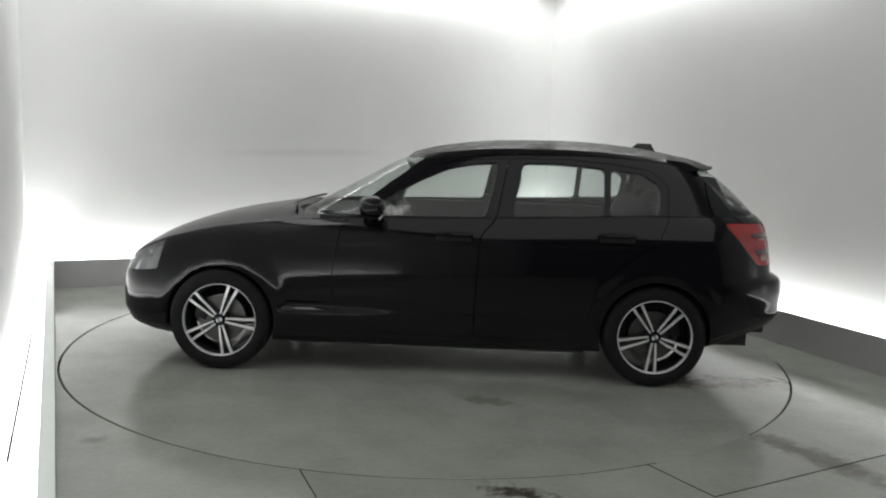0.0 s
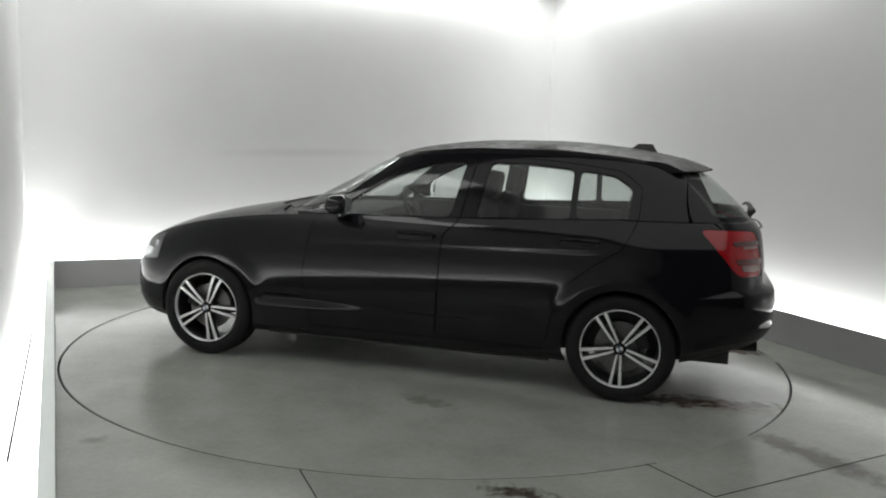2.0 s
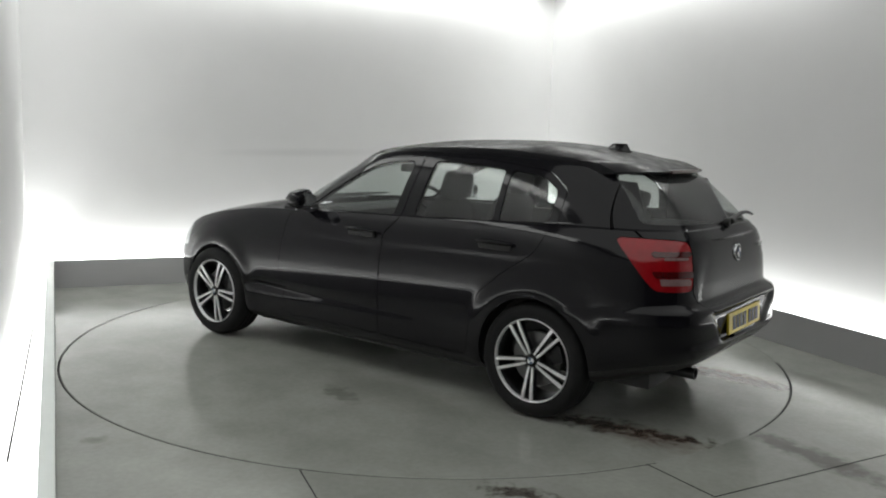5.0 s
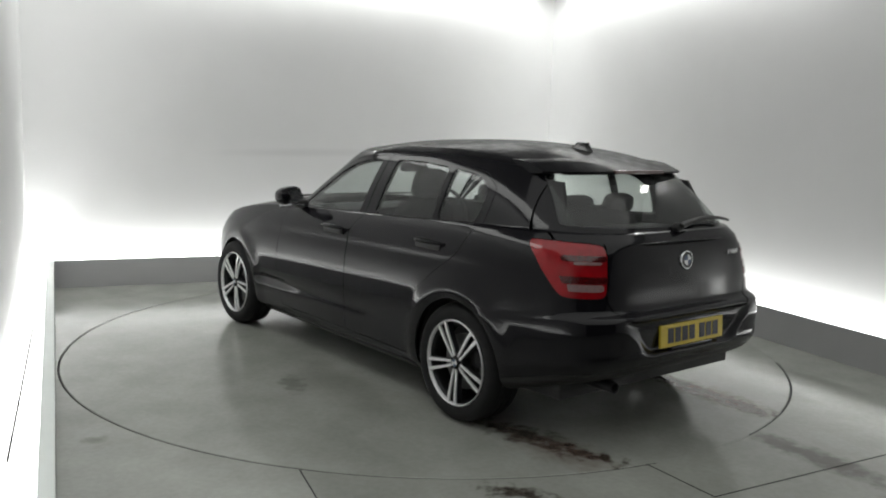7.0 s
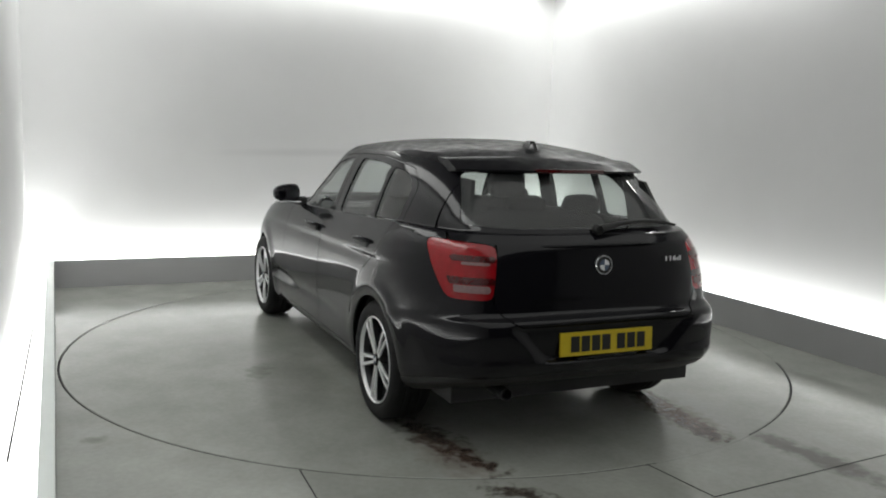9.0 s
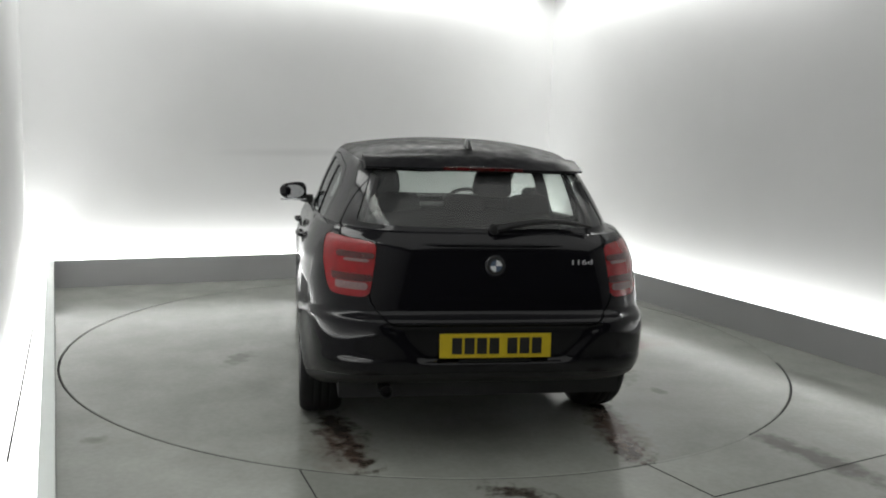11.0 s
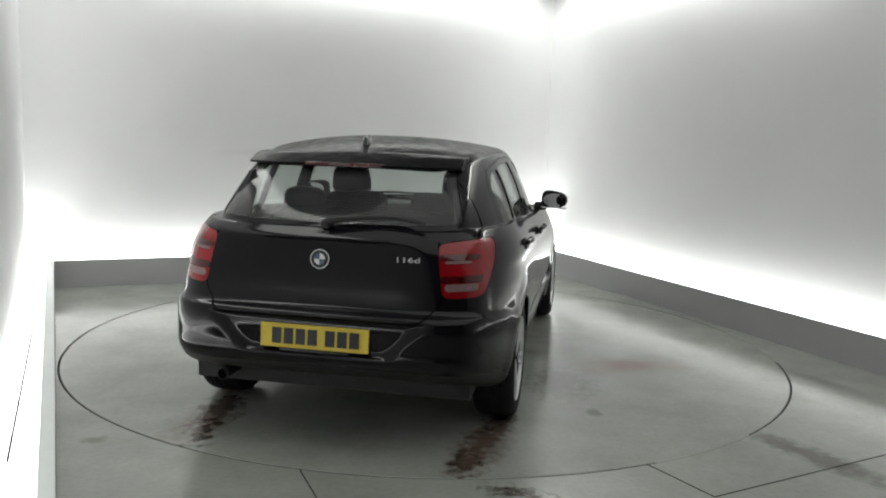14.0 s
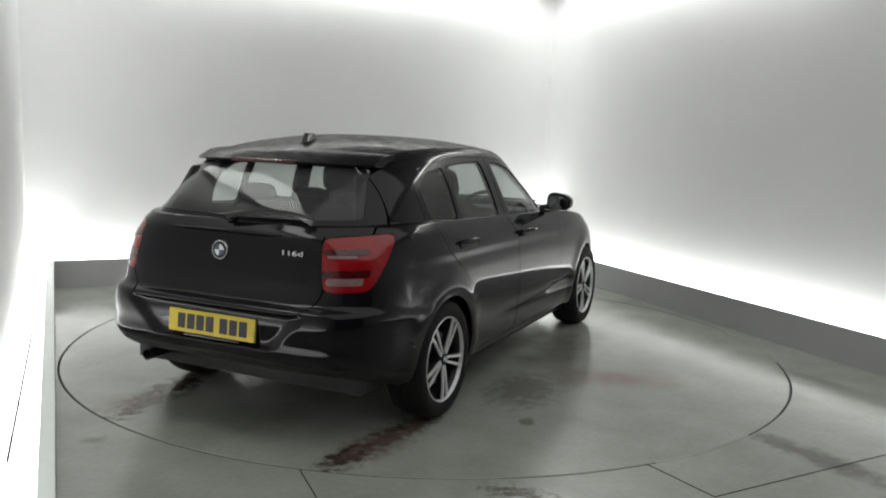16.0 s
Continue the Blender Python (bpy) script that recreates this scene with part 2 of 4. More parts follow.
def build_booth():
    ring_floor()
    t = 0.12
    structure("wall_west", "smooth white painted booth wall lit from its foot", "wall", MAT_WALL, [(WALL_W - t, WALL_W, WALL_S, WALL_N + t, 0, CEIL)])
    structure("wall_north", "smooth white painted booth wall lit from its foot", "wall", MAT_WALL_NORTH, [(WALL_W, WALL_E, WALL_N, WALL_N + t, 0, CEIL)])
    structure("wall_east", "smooth white painted booth wall lit from its foot", "wall", MAT_WALL, [(WALL_E, WALL_E + t, WALL_S, WALL_N + t, 0, CEIL)])
    # unseen wall; near-black colour stands in for the dark opening behind the camera
    structure("wall_south", "near-black stand-in for the booth's dark open entrance", "wall", MAT_DARKWALL, [(WALL_W - t, WALL_E + t, WALL_S - t, WALL_S, 0, CEIL)])
    structure("ceiling", "dark grey ceiling above the booth", "ceiling", MAT_CEIL, [(WALL_W - t, WALL_E + t, WALL_S - t, WALL_N + t, CEIL, CEIL + t)])
    s = -4.2  # where the lit plinth ends towards the entrance
    h = KICK_H
    structure("plinth_west", "grey plinth panel along the white wall", "plinth", MAT_KICK, [(KICK_W - 0.02, KICK_W, s, KICK_N, 0, h)])
    structure("plinth_north", "grey plinth panel along the white wall", "plinth", MAT_KICK, [(KICK_W - 0.02, KICK_E + 0.02, KICK_N, KICK_N + 0.02, 0, h)])
    structure("plinth_east", "grey plinth panel along the white wall", "plinth", MAT_KICK, [(KICK_E, KICK_E + 0.02, s, KICK_N, 0, h)])
    structure("ledge_west", "glowing white diffuser ledge on the plinth", "light ledge", MAT_LEDGE, [(WALL_W + 0.006, KICK_W - 0.056, s, KICK_N, h - 0.03, h)])
    structure("ledge_north", "glowing white diffuser ledge on the plinth", "light ledge", MAT_LEDGE, [(WALL_W + 0.006, WALL_E - 0.006, KICK_N + 0.021, WALL_N - 0.006, h - 0.03, h)])
    structure("ledge_east", "glowing white diffuser ledge on the plinth", "light ledge", MAT_LEDGE, [(KICK_E + 0.021, WALL_E - 0.006, s, KICK_N, h - 0.03, h)])
    for ends in ((1.051, -2.224, 1.258, -2.571), (1.258, -2.571, 2.303, -2.008), (-0.558, -2.402, -0.43, -2.72)):
        floor_joint(*ends)
    bm = bmesh.new()
    box(bm, -0.005, 0.005, -1.85, 1.85, h - 0.004, h + 0.002, m=ROOM @ pose(-2.602, -0.28, 0, 0, 0, -1.14))
    tagged(finish(bm, "ledge_joint", MAT_PIT), "thin dark joint along the glowing ledge", "joint", kind="structure")
    for a0, a1 in ((-63.5, -46.5), (-7.0, 15.0)):
        filled_gap(a0, a1)
    structure("trim_west", "pale edge trim on the plinth", "trim", MAT_EDGE, [(KICK_W - 0.055, KICK_W + 0.003, s, KICK_N - 0.003, h, h + 0.006)])


def filled_gap(a0, a1):
    """Stretch of the turntable's gap that is filled level with the floor."""
    bm = bmesh.new()
    n = 24
    rows = []
    for i in range(n + 1):
        a = radians(a0 + (a1 - a0) * i / n)
        rows.append([bm.verts.new((r * math.cos(a), r * math.sin(a), z)) for r, z in ((TABLE_R - 0.004, -0.02), (TABLE_R - 0.004, 0.001), (TABLE_R + 0.014, 0.001), (TABLE_R + 0.014, -0.02))])
    for p, q in zip(rows, rows[1:]):
        for k in range(3):
            bm.faces.new((p[k], p[k + 1], q[k + 1], q[k]))
    bmesh.ops.recalc_face_normals(bm, faces=bm.faces)
    tagged(finish(bm, "gap_filler", MAT_FLOOR), "grey filler in the turntable's gap", "floor", kind="structure")


def floor_joint(x0, y0, x1, y1):
    """A dark open joint between two floor plates."""
    bm = bmesh.new()
    length, turn = math.hypot(x1 - x0, y1 - y0), math.degrees(math.atan2(y1 - y0, x1 - x0))
    box(bm, 0, length, -0.003, 0.003, -0.002, 0.0015, m=pose(x0, y0, 0, 0, 0, turn))
    tagged(finish(bm, "floor_joint", MAT_PIT), "thin dark joint between floor plates", "floor joint", kind="structure")


def build_turntable():
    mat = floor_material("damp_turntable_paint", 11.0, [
        (-1.75, 0.76, 0.34, 0.15, 8, 0.85, BROWN, 2.2), (-2.12, 0.70, 0.32, 0.11, 8, 0.95, BROWN, 2.6), (-2.05, 0.76, 0.45, 0.20, 5, 0.4, RUST, 1.2),
        (-1.60, -0.73, 0.28, 0.11, -5, 0.8, BROWN, 2.0), (-1.86, -0.69, 0.30, 0.12, -6, 0.8, BROWN, 2.2), (-2.16, -0.655, 0.28, 0.12, -6, 0.95, BROWN, 2.4), (-1.95, -0.69, 0.55, 0.18, -6, 0.55, RUST, 1.2),
        # broad DARK patches: damp, plus the car's dark reflection painted in
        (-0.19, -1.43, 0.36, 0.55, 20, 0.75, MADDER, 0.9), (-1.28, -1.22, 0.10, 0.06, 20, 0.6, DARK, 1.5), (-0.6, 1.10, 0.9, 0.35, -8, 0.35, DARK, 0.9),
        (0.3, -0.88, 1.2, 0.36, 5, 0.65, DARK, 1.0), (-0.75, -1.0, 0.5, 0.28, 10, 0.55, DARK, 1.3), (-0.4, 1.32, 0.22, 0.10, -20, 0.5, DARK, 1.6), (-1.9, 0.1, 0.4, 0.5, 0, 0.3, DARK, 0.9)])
    bm = bmesh.new()
    lathe(bm, [(0.0001, 0.0), (0.8, 0.0), (1.6, 0.0), (TABLE_R - 0.004, 0.0), (TABLE_R, -0.004), (TABLE_R, -0.06)], 160, "z")
    bmesh.ops.remove_doubles(bm, verts=bm.verts, dist=0.001)
    bmesh.ops.recalc_face_normals(bm, faces=bm.faces)
    root = new("turntable")
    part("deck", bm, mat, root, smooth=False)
    bm = bmesh.new()
    lathe(bm, [(TABLE_R + 0.0005, -0.002), (TABLE_R + 0.005, -0.003), (TABLE_R + 0.005, -0.05)], 160, "z")
    part("edge_band", bm, MAT_PIT, root, "dark steel edge band", smooth=False)
    return tagged(root, "round grey painted turntable set flush in the floor", "turntable")


# ---- car body surface ----
def curve(*pairs):
    """Smooth monotone curve through (x, y) pairs."""
    pairs = sorted(pairs)
    xs, ys = np.array([p[0] for p in pairs], float), np.array([p[1] for p in pairs], float)
    h, d = np.diff(xs), np.diff(ys) / np.diff(xs)
    m = np.zeros(len(xs))
    m[0], m[-1] = d[0], d[-1]
    for i in range(1, len(xs) - 1):
        if d[i - 1] * d[i] > 0:
            w1, w2 = 2 * h[i] + h[i - 1], h[i] + 2 * h[i - 1]
            m[i] = (w1 + w2) / (w1 / d[i - 1] + w2 / d[i])

    def at(x):
        x = np.clip(np.asarray(x, float), xs[0], xs[-1])
        i = np.clip(np.searchsorted(xs, x) - 1, 0, len(xs) - 2)
        t = (x - xs[i]) / h[i]
        return ((1 + 2 * t) * (1 - t) ** 2 * ys[i] + t * (1 - t) ** 2 * h[i] * m[i] + t * t * (3 - 2 * t) * ys[i + 1] + t * t * (t - 1) * h[i] * m[i + 1])
    return at


AXLE, WHEEL_R, TRACK = 1.345, 0.317, 0.765
Z_LOW = curve((-2.2, 0.345), (-2.0, 0.325), (-1.75, 0.268), (-1.55, 0.228), (-1.0, 0.20), (1.0, 0.19), (1.7, 0.19), (2.2, 0.20))
Z_BELT = curve((-2.1, 1.055), (-1.4, 1.05), (-0.4, 1.008), (0.3, 0.985), (0.8, 0.965), (1.3, 0.905), (1.7, 0.81), (1.95, 0.70), (2.06, 0.62))
Z_HOOD = curve((0.7, 0.985), (0.93, 1.006), (1.27, 0.962), (1.54, 0.907), (1.77, 0.835), (1.93, 0.748), (2.02, 0.685), (2.07, 0.625))
X_NOSE = curve((0, 2.00), (0.1, 2.075), (0.35, 2.115), (0.7, 2.115), (0.9, 2.09), (1.0, 2.05))
X_TAIL = curve((0, -1.96), (0.014, -2.03), (0.04, -2.10), (0.097, -2.16), (0.152, -2.190), (0.186, -2.198), (0.234, -2.196), (0.372, -2.205), (0.434, -2.202), (0.465, -2.19), (0.49, -2.155), (0.517, -2.135), (0.648, -2.13), (0.828, -2.115), (0.924, -2.10), (1.0, -2.055))
HALF_W = curve((0, 0.790), (0.06, 0.838), (0.2, 0.862), (0.35, 0.873), (0.46, 0.8775), (0.54, 0.8785), (0.65, 0.8755), (0.75, 0.869), (0.80, 0.866), (0.88, 0.850), (0.95, 0.828), (1.0, 0.806))
TAPER_LOW = curve((-2.2, 1.000), (-1.6, 1.028), (-1.0, 1.003), (-0.3, 0.99), (0.5, 0.99), (1.3, 1.0), (1.8, 0.995), (2.1, 0.965))
X_SCREEN = curve((0, 0.955), (0.25, 0.775), (0.49, 0.595), (0.87, 0.33), (1.0, 0.22))
X_HATCH = curve((0, -2.04), (0.1, -2.02), (0.365, -1.945), (0.77, -1.81), (1.0, -1.715))
GLASS_W = curve((0, 0.790), (0.5, 0.718), (0.82, 0.655), (0.93, 0.625), (1.0, 0.580))
TAPER_TOP = curve((-2.0, 0.885), (-1.5, 0.955), (-1.0, 0.99), (-0.4, 1.0), (0.3, 1.0), (0.9, 0.975))
Z_EDGE = curve((0.24, 1.362), (-0.04, 1.400), (-0.437, 1.428), (-0.83, 1.431), (-1.22, 1.413), (-1.6, 1.368), (-1.74, 1.348))
Z_ROOF = curve((0.24, 1.364), (0.19, 1.385), (-0.044, 1.438), (-0.437, 1.477), (-0.83, 1.486), (-1.22, 1.464), (-1.617, 1.402), (-1.74, 1.362))


def ring_angles(n):
    """Angles from the nose round to the tail, evenly spread along the outline."""
    a = np.linspace(0, math.pi, 4001)
    x, y = 2.1 * np.cos(a), 0.87 * np.sin(a)
    r = (np.abs(np.cos(a)) ** 4.5 + np.abs(np.sin(a)) ** 4.5) ** (1 / 4.5)
    s = np.concatenate([[0], np.cumsum(np.hypot(np.diff(x / r), np.diff(y / r)))])
    return np.interp(np.linspace(0, s[-1], n), s, a)


def outline(a, x0, xf, xr, nf, nr):
    c, s = np.cos(a), np.sin(a)
    n = np.where(c >= 0, nf, nr)
    r = (np.abs(c) ** n + np.abs(s) ** n) ** (1 / n)
    return x0 + np.where(c >= 0, xf - x0, x0 - xr) * c / r, s / r


def smooth01(v, a, b):
    t = np.clip((v - a) / (b - a), 0, 1)
    return t * t * (3 - 2 * t)


def flare(x, z):
    """Wheel arch swell and the shoulder crease along the side."""
    out = 0.0
    for cx in (-AXLE, AXLE):
        d = np.hypot(x - cx, z - 0.33)
        out = out + 0.014 * np.exp(-((d - 0.38) / 0.06) ** 2)
    crease = 0.87 + 0.02 * (-x)
    out = out - 0.005 * np.exp(-((z - crease + 0.052) / 0.030) ** 2) * smooth01(x, -1.9, -1.2) * (1 - smooth01(x, 1.0, 1.5))
    lower = 0.43
    out = out - (0.006 + 0.024 * smooth01(x, 0.2, 0.8)) * np.exp(-((z - lower) / 0.030) ** 2) * smooth01(x, -0.9, -0.3) * (1 - smooth01(x, 0.93, 1.0))
    return out


def hull():
    """Half of the car's skin, left side, as a grid of rings from the sill to the roof's middle."""
    a = ring_angles(300)
    rings = []

    def low(f, w_extra=0.0):
        x, s = outline(a, 0.0, float(X_NOSE(f)), float(X_TAIL(f)), 4.9, 7.4 - 2.6 * f)
        z = Z_LOW(x) + (Z_BELT(x) - Z_LOW(x)) * f
        y = (HALF_W(f) * TAPER_LOW(x) + flare(x, z) * s ** 6) * s
        wide = 0.29 + 0.17 * np.clip((z - 0.48) / 0.17, 0, 1)
        recess = smooth01(-x, 1.95, 2.1) * smooth01(z, 0.472, 0.492) * (1 - smooth01(z, 0.635, 0.668)) * (1 - smooth01(np.abs(y), wide, wide + 0.09))
        return np.stack([x + 0.026 * recess, y, z], 1)
    fs = np.concatenate([np.linspace(0, 0.2, 22), np.linspace(0.215, 0.42, 15), np.linspace(0.43, 0.54, 14), np.linspace(0.555, 1.0, 34)])
    for f in fs:
        rings.append(low(f))
    belt = rings[-1]

    def top(h):
        x, s = outline(a, -0.4, float(X_SCREEN(h)), float(X_HATCH(h)), 3.5, 5.2)
        zb, ze = Z_BELT(np.minimum(x, 0.8)) + 0.006, Z_EDGE(x)
        return np.stack([x, GLASS_W(h) * TAPER_TOP(x) * s, zb + (ze - zb) * h], 1)
    base = top(0.0)
    for k in np.linspace(0, 1, 22)[1:-1]:
        p = belt + (base - belt) * k
        wide = np.maximum(0.05, np.interp(p[:, 0], belt[::-1, 0], belt[::-1, 1]))
        q = np.clip(np.abs(p[:, 1]) / wide, 0, 1)
        hood = Z_HOOD(p[:, 0]) - (Z_HOOD(p[:, 0]) - Z_BELT(p[:, 0])) * q ** 3.0
        b = smooth01(p[:, 0], 0.72, 0.98)
        p[:, 2] = p[:, 2] * (1 - b) + hood * b
        rings.append(p)
    for h in np.concatenate([np.linspace(0, 0.88, 30), np.linspace(0.9, 1.0, 9)]):
        rings.append(top(h))
    edge = rings[-1]
    for q in np.linspace(1, 0, 26)[1:]:
        p = edge.copy()
        p[:, 1] *= q
        p[:, 2] = Z_EDGE(p[:, 0]) + (Z_ROOF(p[:, 0]) - Z_EDGE(p[:, 0])) * (1 - q ** 2.4)
        rings.append(p)
    return np.array(rings)


class Skin:
    """A mesh that can be cut along implicit lines into several pieces."""

    def __init__(self, grid):
        k, n = grid.shape[:2]
        self.v = [tuple(p) for p in grid.reshape(-1, 3)]
        du, dv = np.gradient(grid, axis=1), np.gradient(grid, axis=0)
        nn = np.cross(du, dv)
        nn /= np.linalg.norm(nn, axis=2, keepdims=True) + 1e-12
        for i in range(k):
            for side in (0, n - 1):
                nn[i, side, 1] = 0
        self.n = [tuple(p) for p in nn.reshape(-1, 3)]
        self.faces = [(i * n + j, i * n + j + 1, (i + 1) * n + j + 1, (i + 1) * n + j) for i in range(k - 1) for j in range(n - 1)]

    def cut(self, faces, fn):
        """Faces (inside, outside) of fn < 0."""
        v = np.array(self.v)
        val = fn(v[:, 0], v[:, 1], v[:, 2])
        val = list(np.where(np.abs(val) < 1e-6, 1e-6, val))
        made, ins, outs = {}, [], []
        for f in faces:
            s = [val[i] < 0 for i in f]
            if all(s):
                ins.append(f)
            elif not any(s):
                outs.append(f)
            else:
                a, b = [], []
                for i, p in enumerate(f):
                    q = f[(i + 1) % len(f)]
                    (a if s[i] else b).append(p)
                    if s[i] != s[(i + 1) % len(f)]:
                        key = (min(p, q), max(p, q))
                        if key not in made:
                            t = val[key[0]] / (val[key[0]] - val[key[1]])
                            P, Q = self.v[key[0]], self.v[key[1]]
                            N, M = self.n[key[0]], self.n[key[1]]
                            self.v.append(tuple(P[c] + (Q[c] - P[c]) * t for c in range(3)))
                            self.n.append(tuple(N[c] + (M[c] - N[c]) * t for c in range(3)))
                            made[key] = len(self.v) - 1
                        a.append(made[key])
                        b.append(made[key])
                if len(a) > 2:
                    ins.append(tuple(a))
                if len(b) > 2:
                    outs.append(tuple(b))
        return ins, outs

    def mesh(self, name, faces, mat, parent, sides=(1,), inset=0.0, flange=0.012, label=""):
        """One mesh object of these faces, on the left (1), the right (-1) or both sides, with its rims turned inward."""
        verts, norms, polys = [], [], []
        middle = {}
        for side in sides:
            index = {}
            edges = {}
            for f in faces:
                g = []
                for i in f:
                    if i not in index:
                        p, nn = self.v[i], self.n[i]
                        if abs(p[1]) < 1e-5 and i in middle:
                            index[i] = middle[i]
                            g.append(index[i])
                            continue
                        index[i] = middle[i] = len(verts)
                        verts.append((p[0] - nn[0] * inset, (p[1] - nn[1] * inset) * side, p[2] - nn[2] * inset))
                        norms.append((nn[0], nn[1] * side, nn[2]))
                    g.append(index[i])
                for i, p in enumerate(f):
                    q = f[(i + 1) % len(f)]
                    key = (min(p, q), max(p, q))
                    edges[key] = None if key in edges else (p, q)
                polys.append(g if side > 0 else g[::-1])
            if flange:
                rim = {}
                for pq in edges.values():
                    if pq is None or (abs(self.v[pq[0]][1]) < 1e-5 and abs(self.v[pq[1]][1]) < 1e-5):
                        continue
                    g = []
                    for i in (pq[1], pq[0]):
                        if i not in rim:
                            p, nn = self.v[i], self.n[i]
                            rim[i] = len(verts)
                            for d in (inset, inset + flange):
                                verts.append((p[0] - nn[0] * d, (p[1] - nn[1] * d) * side, p[2] - nn[2] * d))
                                norms.append(None)
                    a, b = rim[pq[1]], rim[pq[0]]
                    g = [a, b, b + 1, a + 1]
                    polys.append(g if side > 0 else g[::-1])
        me = bpy.data.meshes.new(name)
        me.from_pydata(verts, [], polys)
        me.materials.append(mat)
        for p in me.polygons:
            p.use_smooth = True
        me.update()
        free = [tuple(me.vertex_normals[i].vector) if nn is None else nn for i, nn in enumerate(norms)]
        me.normals_split_custom_set_from_vertices(free)
        ob = new(name, me)
        ob.parent = parent
        return tagged(ob, label)


def rounded(poly, r, steps=4):
    """A polygon with its corners rounded by about r."""
    out, n = [], len(poly)
    for i in range(n):
        p, c, q = (Vector(poly[k % n]) for k in (i - 1, i, i + 1))
        a = c + (p - c).normalized() * min(r, (p - c).length * 0.45)
        b = c + (q - c).normalized() * min(r, (q - c).length * 0.45)
        for k in range(steps + 1):
            t = k / steps
            out.append(tuple(a * (1 - t) ** 2 + c * 2 * t * (1 - t) + b * t * t))
    return out


def inside(poly, u, v):
    """Signed distance to a polygon, negative inside."""
    d = np.full(len(u), 1e9)
    odd = np.zeros(len(u), bool)
    for (ax, ay), (bx, by) in zip(poly, poly[1:] + poly[:1]):
        ex, ey = bx - ax, by - ay
        t = np.clip(((u - ax) * ex + (v - ay) * ey) / (ex * ex + ey * ey + 1e-12), 0, 1)
        d = np.minimum(d, np.hypot(u - ax - t * ex, v - ay - t * ey))
        if ey != 0:
            odd ^= ((ay > v) != (by > v)) & (u < (v - ay) * ex / ey + ax)
    return np.where(odd, -d, d)


def side_region(poly, r, grow=0.0, low=0.35):
    p = rounded(poly, r)
    return lambda x, y, z: np.maximum(inside(p, x, z) - grow, low - y)


def soft_max(values, k):
    """Largest of the values, with the corners between them rounded."""
    v = np.clip(np.array(values), -2, 2)
    top = v.max(axis=0)
    return top + np.log(np.exp(k * (v - top)).sum(axis=0)) / k


def lamp_inner(z):
    return 0.548 + (1.0 - z) * 0.14


def tail_lamp(x, y, z):
    front = np.interp(z, [0.76, 0.79, 0.94, 1.0, 1.02], [-1.970, -1.950, -1.822, -1.762, -1.745])
    return soft_max([0.768 - z + 0.02 * (y - 0.6), z - 1.010 - 0.06 * (y - 0.55), lamp_inner(z) - y, x - front], 70) - 0.004


def hatch_line(x, y, z):
    corner = 0.655 + 0.10 * np.clip((y - 0.44) / 0.14, 0, 1) ** 2
    side = np.where(z < 1.02, lamp_inner(z) - 0.006, 0.70 - (z - 1.02) * 0.30)
    return soft_max([corner - z, y - side, x + 1.66, z - 1.352], 60) - 0.004


def rear_glass(x, y, z):
    p = rounded([(-0.7, 1.068), (0.625, 1.085), (0.53, 1.332), (-0.7, 1.345)], 0.03)
    return np.maximum(inside(p, y, z), x + 1.5)


def screen(x, y, z):
    return np.maximum.reduce([1.0 - z, z - 1.352, -(x - (0.86 - 0.62 * (z - 0.98) / 0.38) + 0.30 - 0.15 * (1 - y)), y - (0.70 - (z - 1.0) * 0.42)])


def bonnet_line(x, y, z):
    return np.maximum.reduce([y - np.interp(x, [0.8, 1.3, 1.9], [0.74, 0.72, 0.56]), 0.93 - x, x - 2.0 + 0.25 * y * y, 0.68 - z])


def head_lamp(x, y, z):
    top = Z_BELT(x) - 0.012
    return np.maximum.reduce([z - top, 0.565 - z + 0.16 * np.clip(2.05 - x, 0, 1), 0.36 - y, 1.74 - x + 0.25 * (0.70 - z)])


MAT_PAINT = material("black_metallic_paint", (0.0050, 0.0047, 0.0066), 0.45, vary=0.25, scale=900, coat=0.62, spec=0.03, coat_rough=0.075)
# duller copy of the body paint, gloss cut to darken the roof's reflection
MAT_ROOF = material("dull_black_paint", (0.010, 0.010, 0.0115), 0.5, vary=0.35, scale=14, coat=0.22, spec=0.08, coat_rough=0.16, rough_vary=0.12)
MAT_TRIM = material("black_plastic_trim", (0.012, 0.012, 0.012), 0.55, vary=0.2, scale=40, bump=0.15, bump_scale=300)
MAT_GLOSS = material("gloss_black_trim", (0.006, 0.006, 0.006), 0.12, vary=0.1)
MAT_RUBBER = material("tyre_rubber", (0.0075, 0.0075, 0.008), 0.75, spec=0.3, vary=0.25, scale=20, bump=0.2, bump_scale=120)
MAT_ALLOY = material("machined_alloy", (0.80, 0.80, 0.81), 0.36, metal=0.45, vary=0.08, scale=30)
MAT_RIMDARK = material("dark_rim_paint", (0.018, 0.018, 0.02), 0.35, metal=0.4, vary=0.15)
MAT_DISC = material("brake_disc_steel", (0.14, 0.14, 0.14), 0.4, metal=0.9, vary=0.2, scale=15)
MAT_CHROME = material("chrome", (0.75, 0.76, 0.78), 0.12, metal=1.0, vary=0.04)
MAT_RED = material("red_lamp_lens", (0.29, 0.003, 0.007), 0.18, coat=0.4, vary=0.15, scale=25)
MAT_REDDARK = material("dark_red_lamp_lens", (0.07, 0.002, 0.003), 0.12, coat=0.8, vary=0.15, scale=25)
MAT_CLEAR = material("clear_lamp_lens", (0.24, 0.15, 0.15), 0.15, coat=0.3, vary=0.15, scale=60)
MAT_HEAD = material("headlamp_housing", (0.36, 0.36, 0.37), 0.2, metal=0.6, vary=0.6, scale=22)
MAT_LENS = glass_material("headlamp_lens", (0.9, 0.91, 0.92), 0.10)
